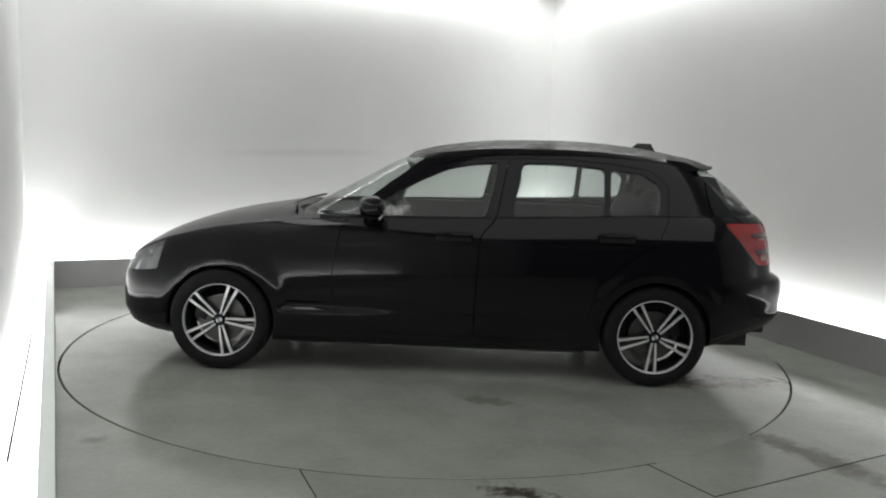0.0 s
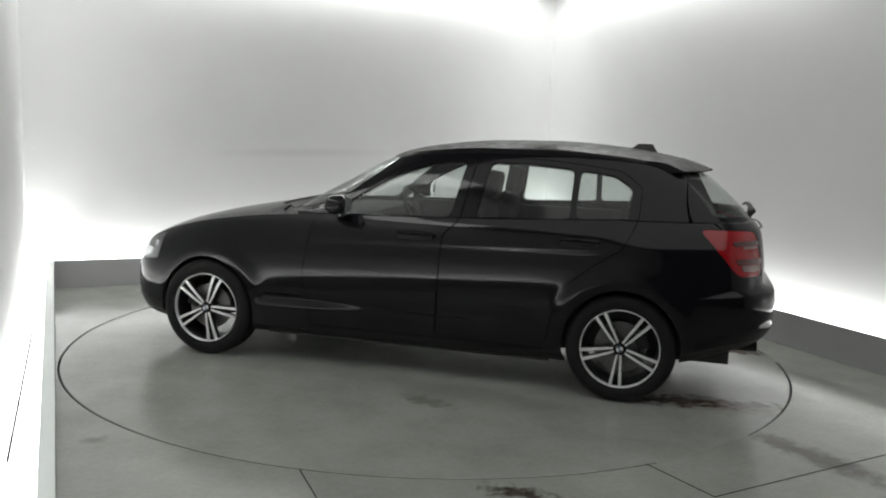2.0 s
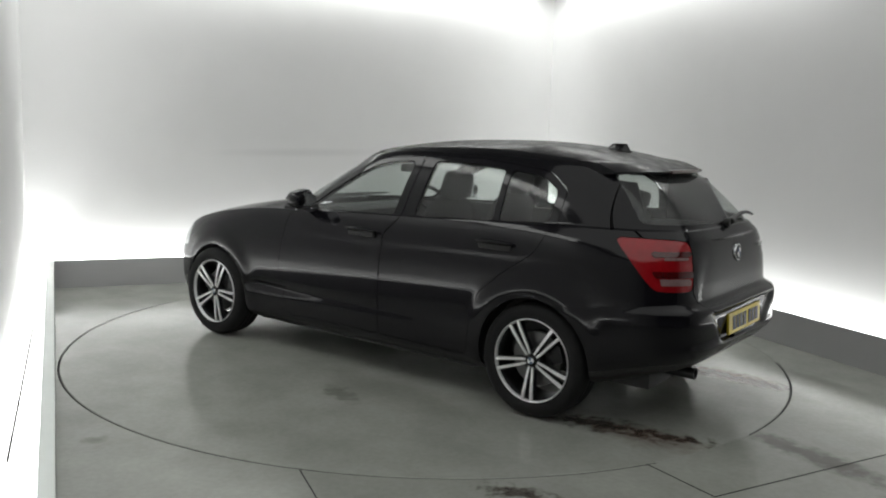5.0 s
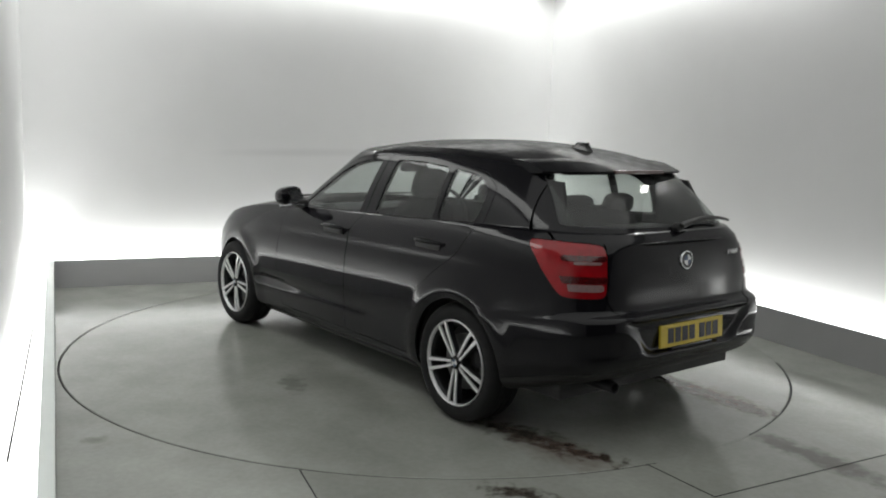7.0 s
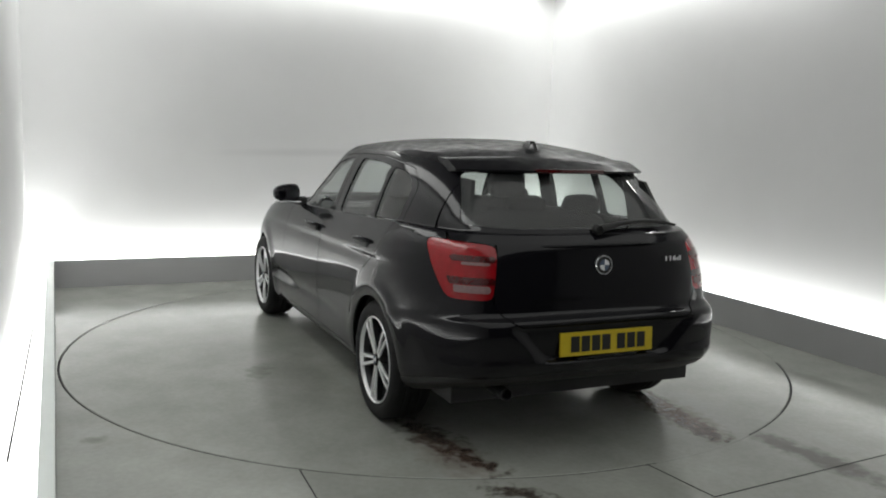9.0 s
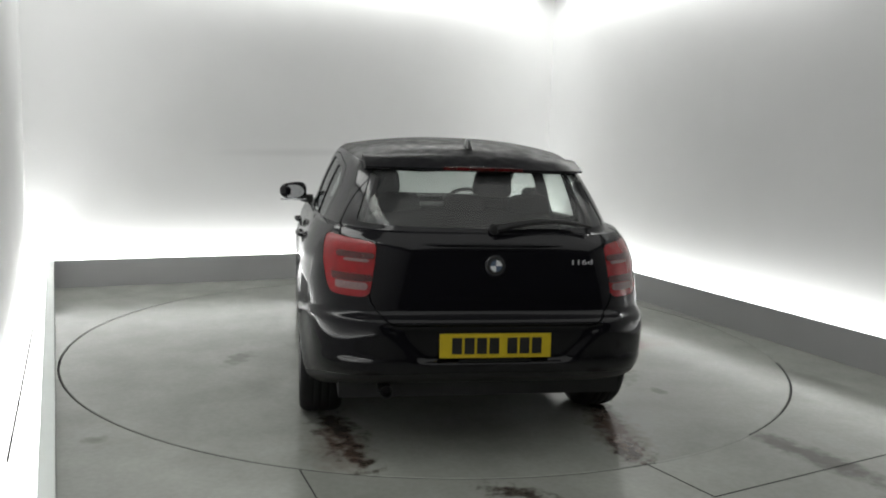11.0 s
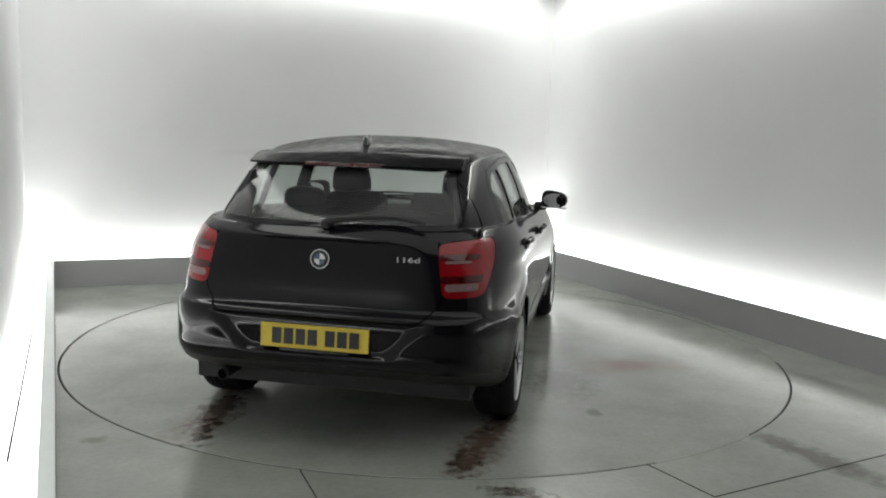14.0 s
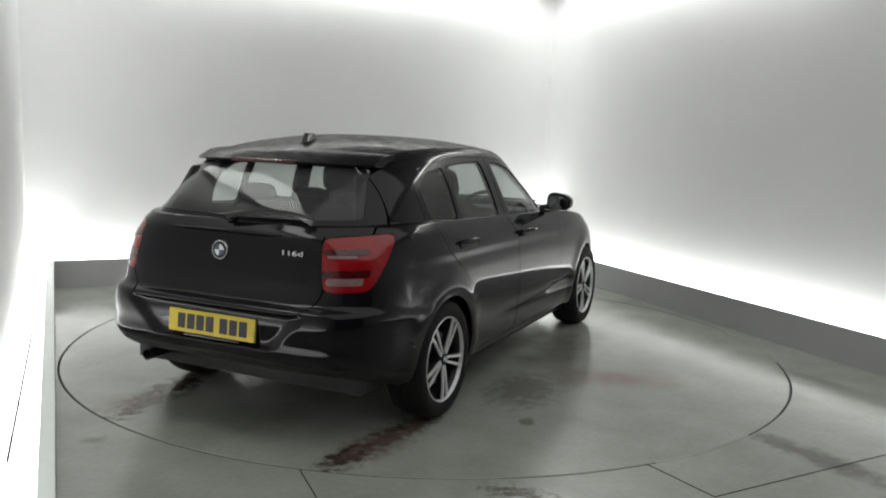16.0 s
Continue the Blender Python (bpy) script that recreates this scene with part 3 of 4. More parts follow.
MAT_GLASS = glass_material("tinted_car_glass", (0.76, 0.80, 0.78), 0.058)
MAT_SEAT = material("dark_seat_cloth", (0.013, 0.013, 0.014), 0.85, vary=0.3, scale=30, bump=0.2, bump_scale=400)
MAT_CABIN = material("dark_cabin_plastic", (0.018, 0.018, 0.019), 0.6, vary=0.2, scale=12)
MAT_LINING = material("pale_headlining", (0.20, 0.20, 0.195), 0.9, vary=0.1, scale=30)
MAT_YELLOW = material("yellow_plate", (0.62, 0.47, 0.02), 0.4, vary=0.06, scale=20)
MAT_INK = material("black_ink", (0.012, 0.012, 0.012), 0.5, vary=0.1)
MAT_WHITE = material("white_enamel", (0.75, 0.76, 0.78), 0.25, vary=0.05)
MAT_BLUE = material("blue_enamel", (0.10, 0.13, 0.19), 0.25, vary=0.05)


def build_car():
    car = new("car")
    tagged(car, "black five-door hatchback car parked on the turntable", "car")
    skin = Skin(hull())
    rest = skin.faces

    # wheel openings
    for cx in (-AXLE, AXLE):
        _, rest = skin.cut(rest, lambda x, y, z: np.maximum(np.hypot(x - cx, z - 0.322) - 0.340, 0.45 - y))

    windows = {
        "front_door": [(0.52, 0.992), (0.33, 1.115), (0.143, 1.222), (-0.03, 1.298), (-0.2, 1.332), (-0.355, 1.342), (-0.285, 1.012)],
        "rear_door": [(-0.445, 1.020), (-0.505, 1.347), (-0.75, 1.347), (-1.01, 1.328), (-1.005, 1.042)],
        "quarter": [(-1.04, 1.044), (-1.05, 1.324), (-1.25, 1.300), (-1.36, 1.228), (-1.345, 1.060)],
    }
    panes = {}
    for k, poly in windows.items():
        panes[k], rest = skin.cut(rest, side_region(poly, 0.035))
    back, rest = skin.cut(rest, rear_glass)
    front, rest = skin.cut(rest, screen)
    tail, rest = skin.cut(rest, tail_lamp)
    head, rest = skin.cut(rest, head_lamp)
    gap = 0.0018
    doors = {
        "front_door": [(0.60, 0.27), (0.655, 0.60), (0.60, 0.93), (0.55, 0.985), (0.34, 1.145), (0.13, 1.265), (-0.08, 1.345), (-0.415, 1.372), (-0.345, 1.0), (-0.25, 0.90), (-0.225, 0.27)],
        "rear_door": [(-0.232, 0.27), (-0.257, 0.90), (-0.352, 1.0), (-0.422, 1.372), (-0.80, 1.376), (-1.06, 1.355), (-1.29, 1.325), (-1.41, 1.235), (-1.40, 1.05), (-1.33, 0.90), (-1.14, 0.77), (-0.99, 0.64), (-0.935, 0.45), (-0.905, 0.27)],
    }
    leaves = {}
    for k, poly in doors.items():
        leaves[k], rest = skin.cut(rest, side_region(poly, 0.03, -gap, 0.4))
        _, rest = skin.cut(rest, side_region(poly, 0.03, gap, 0.4))
    lid, rest = skin.cut(rest, lambda x, y, z: hatch_line(x, y, z) + 0.004)
    _, rest = skin.cut(rest, lambda x, y, z: hatch_line(x, y, z) - 0.004)
    hood, rest = skin.cut(rest, lambda x, y, z: bonnet_line(x, y, z) + 0.002)
    _, rest = skin.cut(rest, lambda x, y, z: bonnet_line(x, y, z) - 0.002)
    lower, rest = skin.cut(rest, lambda x, y, z: np.maximum(z - np.where(x < 0, Z_LOW(x) + 0.085, 0.26) + 0.02 * y, 1.6 - np.abs(x)))

    roof, rest = skin.cut(rest, lambda x, y, z: np.maximum(Z_EDGE(x) - 0.03 - z, x - 0.235))
    both = (1, -1)
    body = skin.mesh("body", rest, MAT_PAINT, car, both)
    fore, aft = skin.cut(lower, lambda x, y, z: -x)
    skin.mesh("front_skirt", fore, MAT_TRIM, car, both, label="black plastic lower bumper edge")
    skin.mesh("rear_skirt", aft, MAT_TRIM, car, both, label="black plastic lower bumper edge")
    skin.mesh("roof", roof, MAT_ROOF, car, both, flange=0.004, label="black roof panel with dulled reflections")
    bonnet = skin.mesh("bonnet", hood, MAT_PAINT, car, both)
    hatch = skin.mesh("hatch", lid, MAT_PAINT, car, both)
    skin.mesh("rear_window", back, MAT_GLASS, hatch, both, inset=0.004, flange=0, label="tinted rear window")
    skin.mesh("windscreen", front, MAT_GLASS, car, both, inset=0.004, flange=0, label="clear windscreen")
    for side in both:
        for k in ("front_door", "rear_door"):
            door = skin.mesh(k, leaves[k], MAT_PAINT, car, (side,), flange=0.03)
            skin.mesh("window_pane", panes[k], MAT_GLASS, door, (side,), inset=0.006, flange=0, label="tinted door glass")
            if k == "rear_door":
                skin.mesh("quarter_pane", panes["quarter"], MAT_GLASS, door, (side,), inset=0.006, flange=0, label="tinted quarter glass")
            door_handle(door, -0.09 if k == "front_door" else -1.08, 0.895 if k == "front_door" else 0.920, side)
        lamps = skin.mesh("tail_lamp", tail, MAT_RED, car, (side,), inset=0.003, flange=0.03, label="red tail lamp with pale bars")
        bars = [("reversing_lamp", 0.797, 0.830, 0.585, 0.725, MAT_CLEAR, "pale reversing lamp bar"), ("indicator_bar", 0.921, 0.934, 0.575, 0.69, MAT_CLEAR, "pale indicator bar"),
                ("dark_band", 0.936, 0.962, 0.555, 0.72, MAT_REDDARK, "dark red band"), ("dark_band", 0.834, 0.866, 0.565, 0.74, MAT_REDDARK, "dark red band")]
        for name, z0, z1, y0, y1, mat, label in bars:
            bar, _ = skin.cut(tail, lambda x, y, z: np.maximum.reduce([z0 - z, z - z1, y0 - y, y - y1]))
            skin.mesh(name, bar, mat, lamps, (side,), inset=-0.002, flange=0.006, label=label)
        lamp = skin.mesh("headlamp", head, MAT_HEAD, car, (side,), inset=0.045, flange=0.0, label="clear glazed headlamp")
        skin.mesh("headlamp_lens", head, MAT_LENS, lamp, (side,), inset=0.002, flange=0.04, label="clear lamp lens")
        for hx, hy, hz, hr in ((1.965, 0.52, 0.655, 0.045), (1.875, 0.655, 0.685, 0.042)):
            bm = bmesh.new()
            lathe(bm, [(hr * 0.78, 0.012), (hr, 0.014), (hr * 1.06, 0.0), (hr * 0.9, -0.02), (hr * 0.2, -0.03), (0.0, -0.032)], 28, "y")
            bmesh.ops.transform(bm, matrix=pose(hx - 0.03, side * (hy - 0.01), hz, 0, 0, -90 + side * 28), verts=bm.verts)
            part("lamp_ring", bm, MAT_CHROME, lamp, "bright lamp reflector ring")
        mirror(car, side)
    for x in (-AXLE, AXLE):
        for side in both:
            wheel(car, x, side)
            arch_liner(car, x, side)
    roof_parts(car, hatch)
    tail_parts(car, hatch)
    cabin(car)
    return car


def door_handle(door, x, z, side):
    """Grip bar across a shallow dark cup."""
    y = 0.868
    bm = bmesh.new()
    box(bm, x - 0.105, x + 0.105, side * (y - 0.014), side * (y + 0.0015), z - 0.028, z + 0.012, bevel=0.004)
    cup = part("handle_cup", bm, MAT_TRIM, door, "dark cup behind the handle")
    bm = bmesh.new()
    pts = [(x + 0.115 - 0.23 * i / 10, side * (y + 0.002 + 0.020 * math.sin(math.pi * i / 10) ** 0.5), z + 0.012 + 0.004 * math.sin(math.pi * i / 10)) for i in range(11)]
    tube(bm, pts, [0.010 + 0.005 * math.sin(math.pi * i / 10) for i in range(11)], 10, 0.95)
    part("door_handle", bm, MAT_PAINT, door, "black bar handle")


def mirror(car, side):
    """Door mirror on a short stalk: rounded shell, glass, lower trim."""
    bm = bmesh.new()
    bmesh.ops.create_uvsphere(bm, u_segments=28, v_segments=18, radius=1.0)
    for v in bm.verts:
        x, y, z = v.co
        f = (abs(x) ** 2.9 + abs(y) ** 2.9 + abs(z) ** 2.9) ** (1 / 2.9)
        x, y, z = x / f, y / f, z / f
        v.co = (0.385 + (0.095 if x > 0 else 0.045) * x - 0.02 * y, side * (0.912 + 0.096 * y), 1.058 + z * (0.063 - 0.012 * y))
    if side < 0:
        bmesh.ops.reverse_faces(bm, faces=bm.faces)
    shell = part("door_mirror", bm, MAT_PAINT, car, "black door mirror", sharp=60)
    bm = bmesh.new()
    ring = [(0.338 + 0.018 * math.cos(a) * 0.2, side * (0.912 + 0.078 * math.cos(a)), 1.058 + 0.047 * math.sin(a)) for a in (2 * math.pi * i / 24 for i in range(24))]
    prism(bm, ring, (-0.002, 0, 0))
    part("mirror_glass", bm, MAT_CHROME, shell, "silvered mirror glass", smooth=False)
    bm = bmesh.new()
    tube(bm, [(0.42, side * 0.775, 1.000), (0.41, side * 0.83, 1.005), (0.40, side * 0.88, 1.03)], [0.044, 0.042, 0.040], 12, 0.75)
    part("mirror_foot", bm, MAT_TRIM, shell, "black plastic mirror foot")
    bm = bmesh.new()
    tube(bm, [(0.345, side * (0.82 + 0.02 * i), 1.002 - 0.003 * math.sin(i)) for i in range(10)], 0.006, 8)
    part("mirror_strip", bm, MAT_CHROME, shell, "thin bright strip under the mirror")


def wheel(car, x, side):
    """Tyre, rim with five twin spokes, brake disc and hub cap."""
    root = new("wheel")
    root.parent = car
    root.matrix_local = pose(x, side * TRACK, WHEEL_R)
    o = side

    def put(name, bm, mat, label="", smooth=True, sharp=35):
        bmesh.ops.recalc_face_normals(bm, faces=bm.faces)
        return part(name, bm, mat, root, label, smooth, sharp)

    bm = bmesh.new()
    prof = [(0.229, -0.10), (0.265, -0.112), (0.293, -0.108), (0.309, -0.090), (0.3155, -0.07), (0.317, -0.045), (0.3135, -0.042), (0.3135, -0.036), (0.317, -0.033), (0.317, -0.004), (0.3135, -0.001), (0.3135, 0.005), (0.317, 0.008), (0.317, 0.036), (0.3135, 0.039), (0.3135, 0.045), (0.317, 0.048), (0.3155, 0.07), (0.309, 0.090), (0.293, 0.106), (0.268, 0.111), (0.245, 0.107), (0.229, 0.097)]
    lathe(bm, prof, 72, "y", True)
    put("tyre", bm, MAT_RUBBER, "black rubber tyre", sharp=50)
    bm = bmesh.new()
    lathe(bm, [(0.2305, o * 0.094), (0.2295, o * 0.104), (0.2265, o * 0.1065), (0.2235, o * 0.104), (0.219, o * 0.085)], 72, "y", False)
    put("rim_lip", bm, MAT_ALLOY, "machined bright rim lip", sharp=60)
    bm = bmesh.new()
    lathe(bm, [(0.2185, o * 0.086), (0.211, o * 0.05), (0.204, -o * 0.02), (0.212, -o * 0.095), (0.229, -o * 0.1), (0.229, o * 0.09)], 60, "y", True)
    put("rim_barrel", bm, MAT_RIMDARK, "dark painted rim barrel", sharp=60)
    for i in range(5):
        a = radians((-86 if x < 0 else -103) + 72 * i)
        for s in (-1, 1):
            bm = bmesh.new()
            dark = bmesh.new()
            rows = []
            for k, (r, off, wd, dep) in enumerate([(0.036, 0.0095, 0.0060, 0.094), (0.075, 0.0148, 0.0068, 0.096), (0.12, 0.0188, 0.0074, 0.099), (0.17, 0.0232, 0.0082, 0.101), (0.223, 0.0285, 0.0095, 0.099)]):
                rows.append((r, s * off, wd, dep))
            for target, wider, front, depth in ((bm, 0.0, 0.0, 0.012), (dark, 0.0008, -0.010, 0.030)):
                rings = []
                for r, off, wd, dep in rows:
                    quad = [(off - wd - wider, dep + front), (off + wd + wider, dep + front), (off + wd + wider * 1.3, dep + front - depth), (off - wd - wider * 1.3, dep + front - depth)]
                    rings.append([target.verts.new((r * math.cos(a) - q * math.sin(a), o * d, r * math.sin(a) + q * math.cos(a))) for q, d in quad])
                for p, q in zip(rings, rings[1:]):
                    for k in range(4):
                        target.faces.new((p[k], p[(k + 1) % 4], q[(k + 1) % 4], q[k]))
                target.faces.new(rings[0])
                target.faces.new(rings[-1][::-1])
            put("spoke", bm, MAT_ALLOY, "machined bright spoke face", smooth=False)
            put("spoke_flank", dark, MAT_RIMDARK, "dark painted spoke flank", smooth=False)
    bm = bmesh.new()
    lathe(bm, [(0.0, o * 0.086), (0.052, o * 0.088), (0.056, o * 0.08), (0.058, o * 0.04), (0.0, o * 0.04)], 40, "y")
    put("hub", bm, MAT_RIMDARK, "dark painted wheel hub")
    bm = bmesh.new()
    lathe(bm, [(0.0, o * 0.100), (0.026, o * 0.099), (0.032, o * 0.096), (0.034, o * 0.086)], 36, "y")
    put("hub_cap", bm, MAT_GLOSS, "round black hub cap")
    for q in range(4):
        bm = bmesh.new()
        arc = [(0, o * 0.1005, 0)] + [(0.020 * math.cos(t), o * 0.1005, 0.020 * math.sin(t)) for t in (math.pi / 2 * (q + k / 6) + 0.4 for k in range(7))]
        prism(bm, arc, (0, o * 0.0015, 0))
        put("hub_badge", bm, MAT_WHITE if q % 2 else MAT_BLUE, "quartered enamel badge", smooth=False)
    bm = bmesh.new()
    lathe(bm, [(0.05, o * 0.034), (0.150, o * 0.034), (0.150, o * 0.012), (0.05, o * 0.012)], 48, "y", True)
    put("brake_disc", bm, MAT_DISC, "grey steel brake disc")
    bm = bmesh.new()
    box(bm, -0.05, 0.05, min(o * 0.0, o * 0.05), max(o * 0.0, o * 0.05), 0.09, 0.165, bevel=0.008, m=pose(0, 0, 0, 0, 70 * (1 if x > 0 else -1), 0))
    put("brake_caliper", bm, MAT_RIMDARK, "dark brake caliper")


def arch_liner(car, x, side):
    bm = bmesh.new()
    rows = []
    for y in (0.50, 0.60, 0.72, 0.835):
        rows.append([bm.verts.new((x + 0.346 * math.cos(a), side * y, 0.322 + 0.346 * math.sin(a))) for a in (radians(-9 + 198 * i / 40) for i in range(41))])
    for p, q in zip(rows, rows[1:]):
        for i in range(40):
            bm.faces.new((p[i], p[i + 1], q[i + 1], q[i]))
    bm.faces.new(rows[0])
    part("arch_liner", bm, MAT_TRIM, car, "black plastic wheel arch liner")


def roof_parts(car, hatch):
    # tailgate spoiler: thin wing that runs on from the roof
    bm = bmesh.new()
    rows = []
    n = 40
    for i in range(n + 1):
        t = -1 + 2 * i / n
        y = 0.566 * t
        xe = -1.795 + 0.165 * abs(t) ** 3.2
        ze = 1.346 - 0.006 * t * t

        def roof(x):
            q = min(1.0, abs(y) / (0.58 * float(TAPER_TOP(x))))
            return float(Z_EDGE(x)) + float(Z_ROOF(x) - Z_EDGE(x)) * (1 - q ** 2.4) + 0.003
        prof = [(xe + 0.23, roof(xe + 0.23) - 0.006), (xe + 0.17, roof(xe + 0.17)), (xe + 0.10, max(roof(xe + 0.10), ze + 0.012)), (xe + 0.02, ze + 0.008), (xe, ze), (xe + 0.010, ze - 0.010), (xe + 0.09, ze - 0.016), (xe + 0.16, ze - 0.012)]
        rows.append([bm.verts.new((px, y, pz)) for px, pz in prof])
    for p, q in zip(rows, rows[1:]):
        for k in range(len(p)):
            j = (k + 1) % len(p)
            bm.faces.new((p[k], p[j], q[j], q[k]))
    bm.faces.new(rows[0])
    bm.faces.new(rows[-1][::-1])
    bmesh.ops.recalc_face_normals(bm, faces=bm.faces)
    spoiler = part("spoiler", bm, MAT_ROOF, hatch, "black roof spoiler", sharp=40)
    bm = bmesh.new()
    box(bm, -1.798, -1.765, -0.20, 0.20, 1.335, 1.352, bevel=0.004)
    part("brake_light", bm, MAT_REDDARK, spoiler, "slim dark red third brake light")
    # roof fin aerial
    bm = bmesh.new()
    rows = []
    for i in range(9):
        t = i / 8
        half = 0.030 * (1 - t) ** 0.8 + 0.004
        x0, x1 = -1.245 - 0.085 * t ** 0.7, -1.455 + 0.035 * t
        z = 1.435 + 0.052 * t
        rows.append([bm.verts.new(((x0 + x1) / 2 + (x0 - x1) / 2 * math.cos(a), half * math.sin(a) * (0.6 - 0.4 * math.cos(a)), z)) for a in (2 * math.pi * k / 20 for k in range(20))])
    for p, q in zip(rows, rows[1:]):
        for k in range(20):
            bm.faces.new((p[k], p[(k + 1) % 20], q[(k + 1) % 20], q[k]))
    bm.faces.new(rows[-1])
    part("roof_fin", bm, MAT_GLOSS, car, "black shark fin aerial", sharp=50)
    # windscreen wipers at the cowl
    for y0, y1 in ((0.55, -0.05), (-0.02, -0.55)):
        bm = bmesh.new()
        tube(bm, [(0.985 - 0.12 * (0.5 * (y0 + (y1 - y0) * i / 8)) ** 2 - 0.16 * (y0 + (y1 - y0) * i / 8) ** 2, y0 + (y1 - y0) * i / 8, 1.012) for i in range(9)], 0.010, 8, 0.8)
        part("wiper", bm, MAT_TRIM, car, "black windscreen wiper")


def tail_parts(car, hatch):
    # number plate, its writing given as plain bars
    plate_m = pose(-2.186, 0, 0.558, 0, 4, 0)
    bm = bmesh.new()
    box(bm, -0.006, 0.006, -0.262, 0.262, -0.056, 0.056, bevel=0.002, m=plate_m)
    plate = part("number_plate", bm, MAT_YELLOW, car, "yellow number plate with black bars", smooth=False)
    x = 0.205
    for k in range(7):
        bm = bmesh.new()
        box(bm, -0.0085, -0.0055, x - 0.046, x, -0.037, 0.037, m=plate_m)
        part("plate_bar", bm, MAT_INK, plate, "black bar", smooth=False)
        x -= 0.058 if k != 3 else 0.085
    bm = bmesh.new()
    box(bm, -0.010, 0.02, -0.17, 0.17, -0.008, 0.008, bevel=0.004, m=pose(-2.186, 0, 0.492, 0, 0, 0))
    part("bumper_strip", bm, MAT_GLOSS, car, "gloss strip under the plate")
    # round badge, plain quartered disc
    badge_m = pose(-2.118, 0, 0.917, 0, 5, 0)

    def disc(name, prof, mat, parent, label):
        b = bmesh.new()
        lathe(b, prof, 40, "y")
        bmesh.ops.transform(b, matrix=badge_m @ pose(0, 0, 0, 0, 0, 90), verts=b.verts)
        bmesh.ops.recalc_face_normals(b, faces=b.faces)
        return part(name, b, mat, parent, label, sharp=40)
    ring = disc("badge", [(0.0, 0.010), (0.046, 0.010), (0.049, 0.006), (0.049, -0.01)], MAT_CHROME, hatch, "round bright-rimmed badge")
    disc("badge_field", [(0.0, 0.0115), (0.041, 0.0115), (0.041, 0.005)], MAT_INK, ring, "black ring")
    for q in range(4):
        b = bmesh.new()
        arc = [(0, 0.0118, 0)] + [(0.027 * math.cos(t), 0.0118, 0.027 * math.sin(t)) for t in (math.pi / 2 * (q + k / 6) for k in range(7))]
        prism(b, arc, (0, 0.0015, 0))
        bmesh.ops.transform(b, matrix=badge_m @ pose(0, 0, 0, 0, 0, 90), verts=b.verts)
        part("badge_quarter", b, MAT_WHITE if q % 2 else MAT_BLUE, ring, "enamel quarter", smooth=False)
    # model lettering
    txt = bpy.data.curves.new("lettering", "FONT")
    txt.body, txt.size, txt.extrude, txt.align_x = "116d", 0.034, 0.002, "CENTER"
    temp = new("lettering_source", txt)
    dg = bpy.context.evaluated_depsgraph_get()
    me = bpy.data.meshes.new_from_object(temp.evaluated_get(dg))
    bpy.data.objects.remove(temp)
    me.transform(pose(-2.118, -0.415, 0.925, 90, 0, -82) @ pose(0, 0, 0, -5, 0, 0) @ Matrix.Diagonal((1.75, 1, 1, 1)))
    me.materials.clear()
    me.materials.append(MAT_ALLOY)
    word = new("model_lettering", me)
    word.parent = hatch
    tagged(word, "chrome model lettering")
    # rear wiper
    bm = bmesh.new()
    pts = [(-2.048 + 0.03 * (i / 8), -0.01 - 0.47 * i / 8, 1.083 + 0.035 * math.sin(math.pi * i / 8 * 0.9)) for i in range(9)]
    tube(bm, [(p[0] - 0.018, p[1], p[2]) for p in pts], [0.022, 0.02, 0.017, 0.015, 0.013, 0.012, 0.011, 0.010, 0.008], 10, 0.8)
    arm = part("rear_wiper", bm, MAT_TRIM, hatch, "black rear wiper arm")
    bm = bmesh.new()
    lathe(bm, [(0.0, 0.035), (0.022, 0.032), (0.026, 0.0)], 20, "y")
    bmesh.ops.transform(bm, matrix=pose(-2.035, -0.005, 1.075, 0, 0, 90), verts=bm.verts)
    part("wiper_pivot", bm, MAT_TRIM, arm)
    # lip of the tailgate
    bm = bmesh.new()
    pts = [(-2.132 + 0.10 * (t / 0.46) ** 4, t, 0.985 - 0.010 * (t / 0.46) ** 2) for t in (-0.46 + 0.92 * i / 24 for i in range(25))]
    tube(bm, [(p[0] + 0.02, p[1], p[2] + 0.03) for p in pts], 0.008, 8, 0.6)
    part("tailgate_lip", bm, MAT_PAINT, hatch)
    # exhaust pipe and rear reflectors
    bm = bmesh.new()
    lathe(bm, [(0.026, 0.0), (0.030, 0.0), (0.030, 0.22), (0.026, 0.22), (0.024, 0.05), (0.0, 0.05)], 28, "y")
    bmesh.ops.transform(bm, matrix=pose(-2.115, 0.49, 0.322, 0, 0, -90), verts=bm.verts)
    part("exhaust_pipe", bm, MAT_RIMDARK, car, "grey round exhaust pipe")
    # underside
    bm = bmesh.new()
    box(bm, -1.50, 1.95, -0.50, 0.50, 0.21, 0.29, bevel=0.02)
    box(bm, -0.93, 0.93, -0.78, 0.78, 0.175, 0.235, bevel=0.02)
    part("underbody", bm, MAT_TRIM, car, "black underbody", smooth=False)


def seat_pad(bm, cx, cy, cz, sx, sy, sz, turn):
    """A cushion: rounded block."""
    b = bmesh.new()
    bmesh.ops.create_uvsphere(b, u_segments=20, v_segments=14, radius=1.0)
    for v in b.verts:
        f = sum(abs(c) ** 4.5 for c in v.co) ** (1 / 4.5)
        v.co = v.co / f
        v.co = (v.co.x * sx, v.co.y * sy * (1 - 0.10 * v.co.z), v.co.z * sz)
    bmesh.ops.transform(b, matrix=pose(cx, cy, cz, 0, turn, 0), verts=b.verts)
    me = bpy.data.meshes.new("pad")
    b.to_mesh(me)
    b.free()
    bm.from_mesh(me)
    bpy.data.meshes.remove(me)


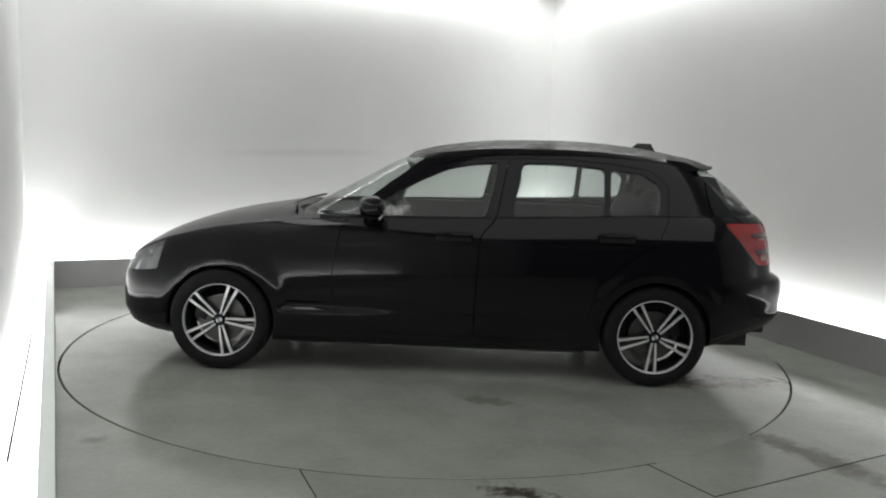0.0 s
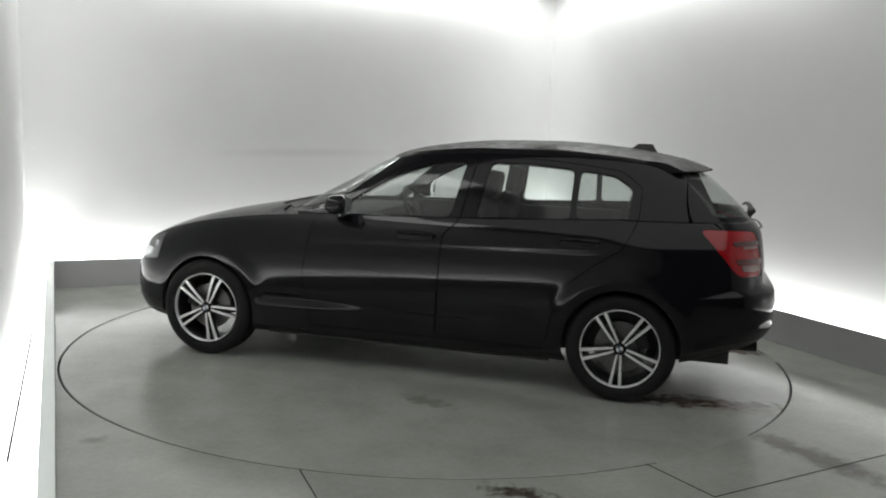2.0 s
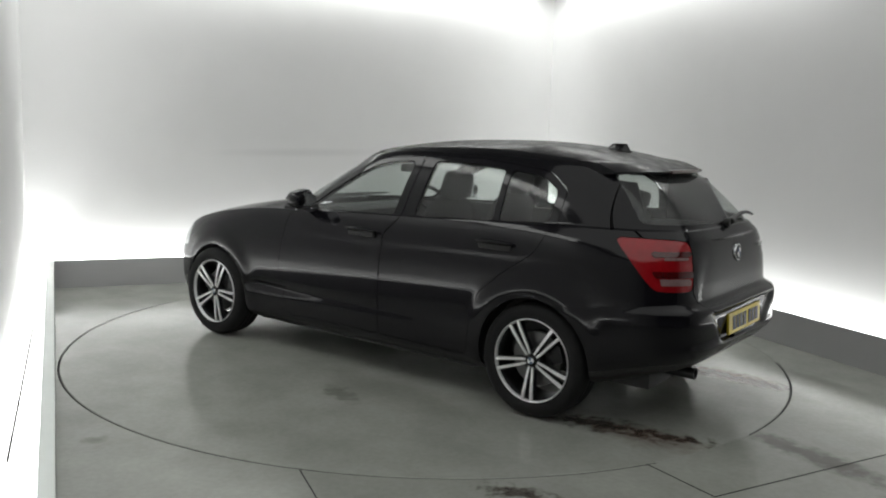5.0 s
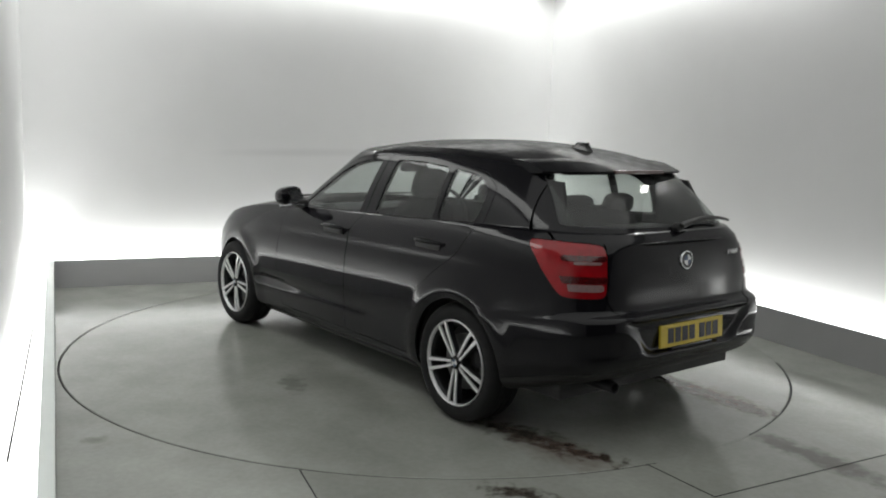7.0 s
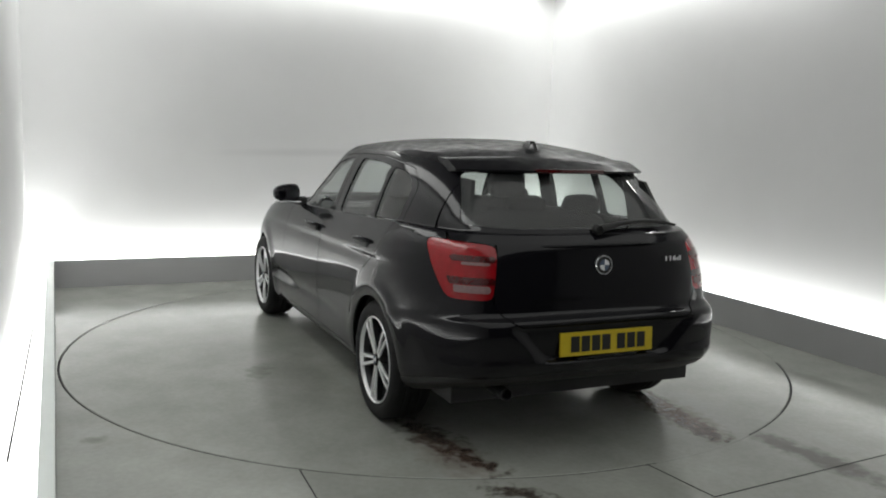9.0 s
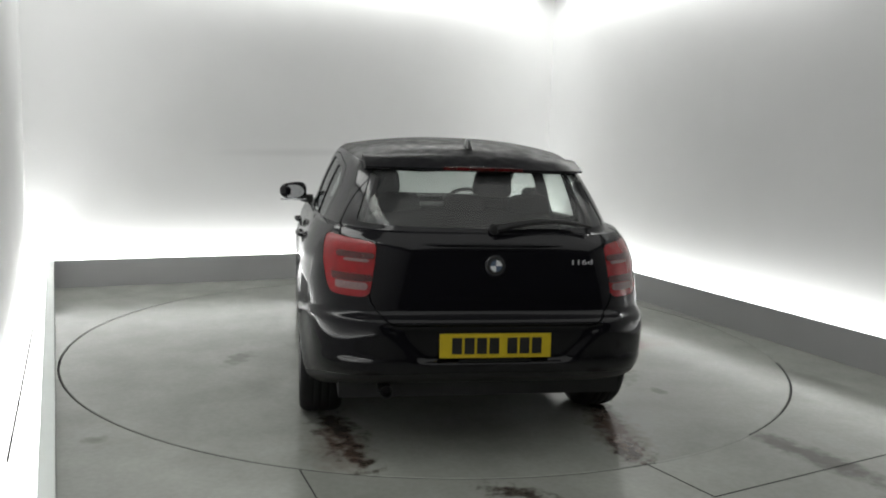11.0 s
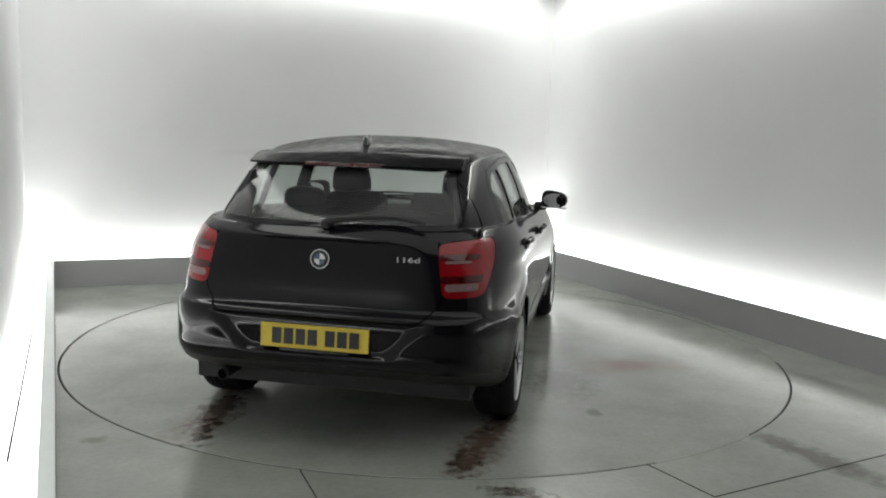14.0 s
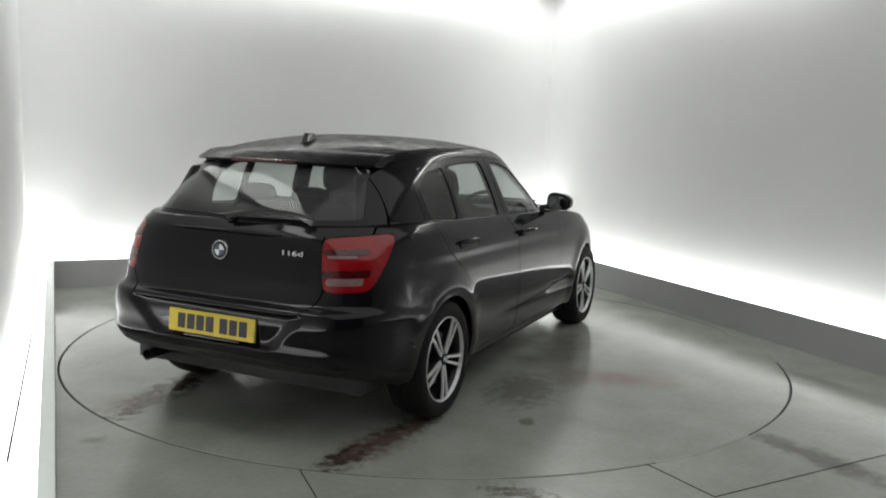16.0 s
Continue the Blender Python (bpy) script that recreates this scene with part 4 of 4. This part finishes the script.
def cabin(car):
    inner = bmesh.new()
    box(inner, -1.95, 0.95, -0.70, 0.70, 0.25, 0.33)
    part("cabin_floor", inner, MAT_CABIN, car, "dark cabin carpet", smooth=False)
    for side in (1, -1):
        bm = bmesh.new()
        box(bm, -1.75, 0.75, min(side * 0.70, side * 0.735), max(side * 0.70, side * 0.735), 0.3, 0.985, bevel=0.01)
        part("door_card", bm, MAT_CABIN, car, "dark inner door lining")
    bm = bmesh.new()
    box(bm, 0.42, 0.86, -0.71, 0.71, 0.55, 0.965, bevel=0.05)
    dash = part("dashboard", bm, MAT_CABIN, car, "dark dashboard")
    for y in (0.37, -0.37):
        seat = new("front_seat")
        seat.parent = car
        bm = bmesh.new()
        seat_pad(bm, 0.0, y, 0.52, 0.26, 0.25, 0.09, -8)
        part("seat_cushion", bm, MAT_SEAT, seat, "dark cloth seat cushion", sharp=60)
        bm = bmesh.new()
        seat_pad(bm, -0.34, y, 0.81, 0.075, 0.235, 0.31, -17)
        part("backrest", bm, MAT_SEAT, seat, "dark cloth backrest", sharp=60)
        bm = bmesh.new()
        seat_pad(bm, -0.455, y, 1.195, 0.05, 0.125, 0.09, -12)
        part("headrest", bm, MAT_SEAT, seat, "dark cloth headrest", sharp=60)
        for s in (-0.045, 0.045):
            bm = bmesh.new()
            tube(bm, [(-0.425, y + s, 1.06), (-0.45, y + s, 1.19)], 0.007, 8)
            part("headrest_post", bm, MAT_CHROME, seat, "thin steel headrest post")
    bm = bmesh.new()
    seat_pad(bm, -0.95, 0, 0.55, 0.25, 0.62, 0.10, -6)
    bench = part("rear_bench", bm, MAT_SEAT, car, "dark cloth rear bench", sharp=60)
    bm = bmesh.new()
    seat_pad(bm, -1.27, 0, 0.83, 0.075, 0.62, 0.30, -18)
    part("bench_back", bm, MAT_SEAT, bench, "dark cloth bench back", sharp=60)
    for y in (0.36, -0.36, 0.0):
        bm = bmesh.new()
        seat_pad(bm, -1.36, y, 1.135 if y else 1.13, 0.04, 0.115, 0.055 if y else 0.055, -14)
        part("rear_headrest", bm, MAT_SEAT, bench, "dark cloth rear headrest", sharp=60)
    bm = bmesh.new()
    box(bm, -1.93, -1.42, -0.60, 0.60, 0.985, 1.010, bevel=0.008)
    part("parcel_shelf", bm, MAT_CABIN, car, "dark parcel shelf")
    for side in (1, -1):
        bm = bmesh.new()
        prism(bm, [(-1.42, side * 0.69, 0.99), (-1.88, side * 0.61, 1.0), (-1.73, side * 0.525, 1.29), (-1.47, side * 0.570, 1.31)], (0, -side * 0.02, 0))
        part("pillar_trim", bm, MAT_CABIN, car, "dark inner pillar lining", smooth=False)
    # steering wheel, right-hand drive
    wheel_m = pose(0.30, -0.37, 0.93, 0, -66, 0)
    bm = bmesh.new()
    lathe(bm, [(0.185 + 0.014 * math.cos(k * math.pi / 4), 0.014 * math.sin(k * math.pi / 4)) for k in range(8)], 40, "z", True)
    bmesh.ops.transform(bm, matrix=wheel_m, verts=bm.verts)
    steer = part("steering_wheel", bm, MAT_CABIN, dash, "black steering wheel", sharp=60)
    bm = bmesh.new()
    lathe(bm, [(0.0, 0.02), (0.06, 0.018), (0.075, -0.02), (0.0, -0.03)], 24, "z")
    for a in (0, 120, 240):
        box(bm, 0.05, 0.18, -0.02, 0.02, -0.012, 0.008, m=pose(0, 0, 0, 0, 0, a + 180))
    bmesh.ops.transform(bm, matrix=wheel_m, verts=bm.verts)
    part("steering_boss", bm, MAT_CABIN, steer, smooth=False)
    # inside mirror and headlining
    bm = bmesh.new()
    seat_pad(bm, 0.22, 0, 1.262, 0.022, 0.118, 0.034, 10)
    tube(bm, [(0.235, 0, 1.28), (0.27, 0, 1.33)], 0.012, 8)
    part("inside_mirror", bm, MAT_CABIN, car, "black inside mirror", sharp=60)
    bm = bmesh.new()
    rows = []
    for i in range(13):
        x = 0.10 - 1.72 * i / 12
        rows.append([bm.verts.new((x, 0.56 * (-1 + 2 * j / 8), float(Z_EDGE(x)) - 0.03 + (float(Z_ROOF(x)) - float(Z_EDGE(x)) - 0.005) * (1 - (-1 + 2 * j / 8) ** 2))) for j in range(9)])
    for p, q in zip(rows, rows[1:]):
        for j in range(8):
            bm.faces.new((p[j], p[j + 1], q[j + 1], q[j]))
    part("headlining", bm, MAT_LINING, car, "pale cloth headlining")


# ---- what moves ----
TURN_START, TURN_RATE = 3.09989, -0.12378  # radians, radians a second
CAR_X, CAR_Y = -0.0814, 0.0685  # the car's middle on the turntable


def motions():
    spin = [(t, TURN_START + TURN_RATE * t) for t in range(0, 17)]
    walk(turntable, [(float(t), pose(0, 0, 0, 0, 0, math.degrees(a))) for t, a in spin])
    walk(car, [(float(t), pose(0, 0, 0, 0, 0, math.degrees(a)) @ pose(CAR_X, CAR_Y, 0)) for t, a in spin])


build_booth()
turntable = build_turntable()
car = build_car()
motions()
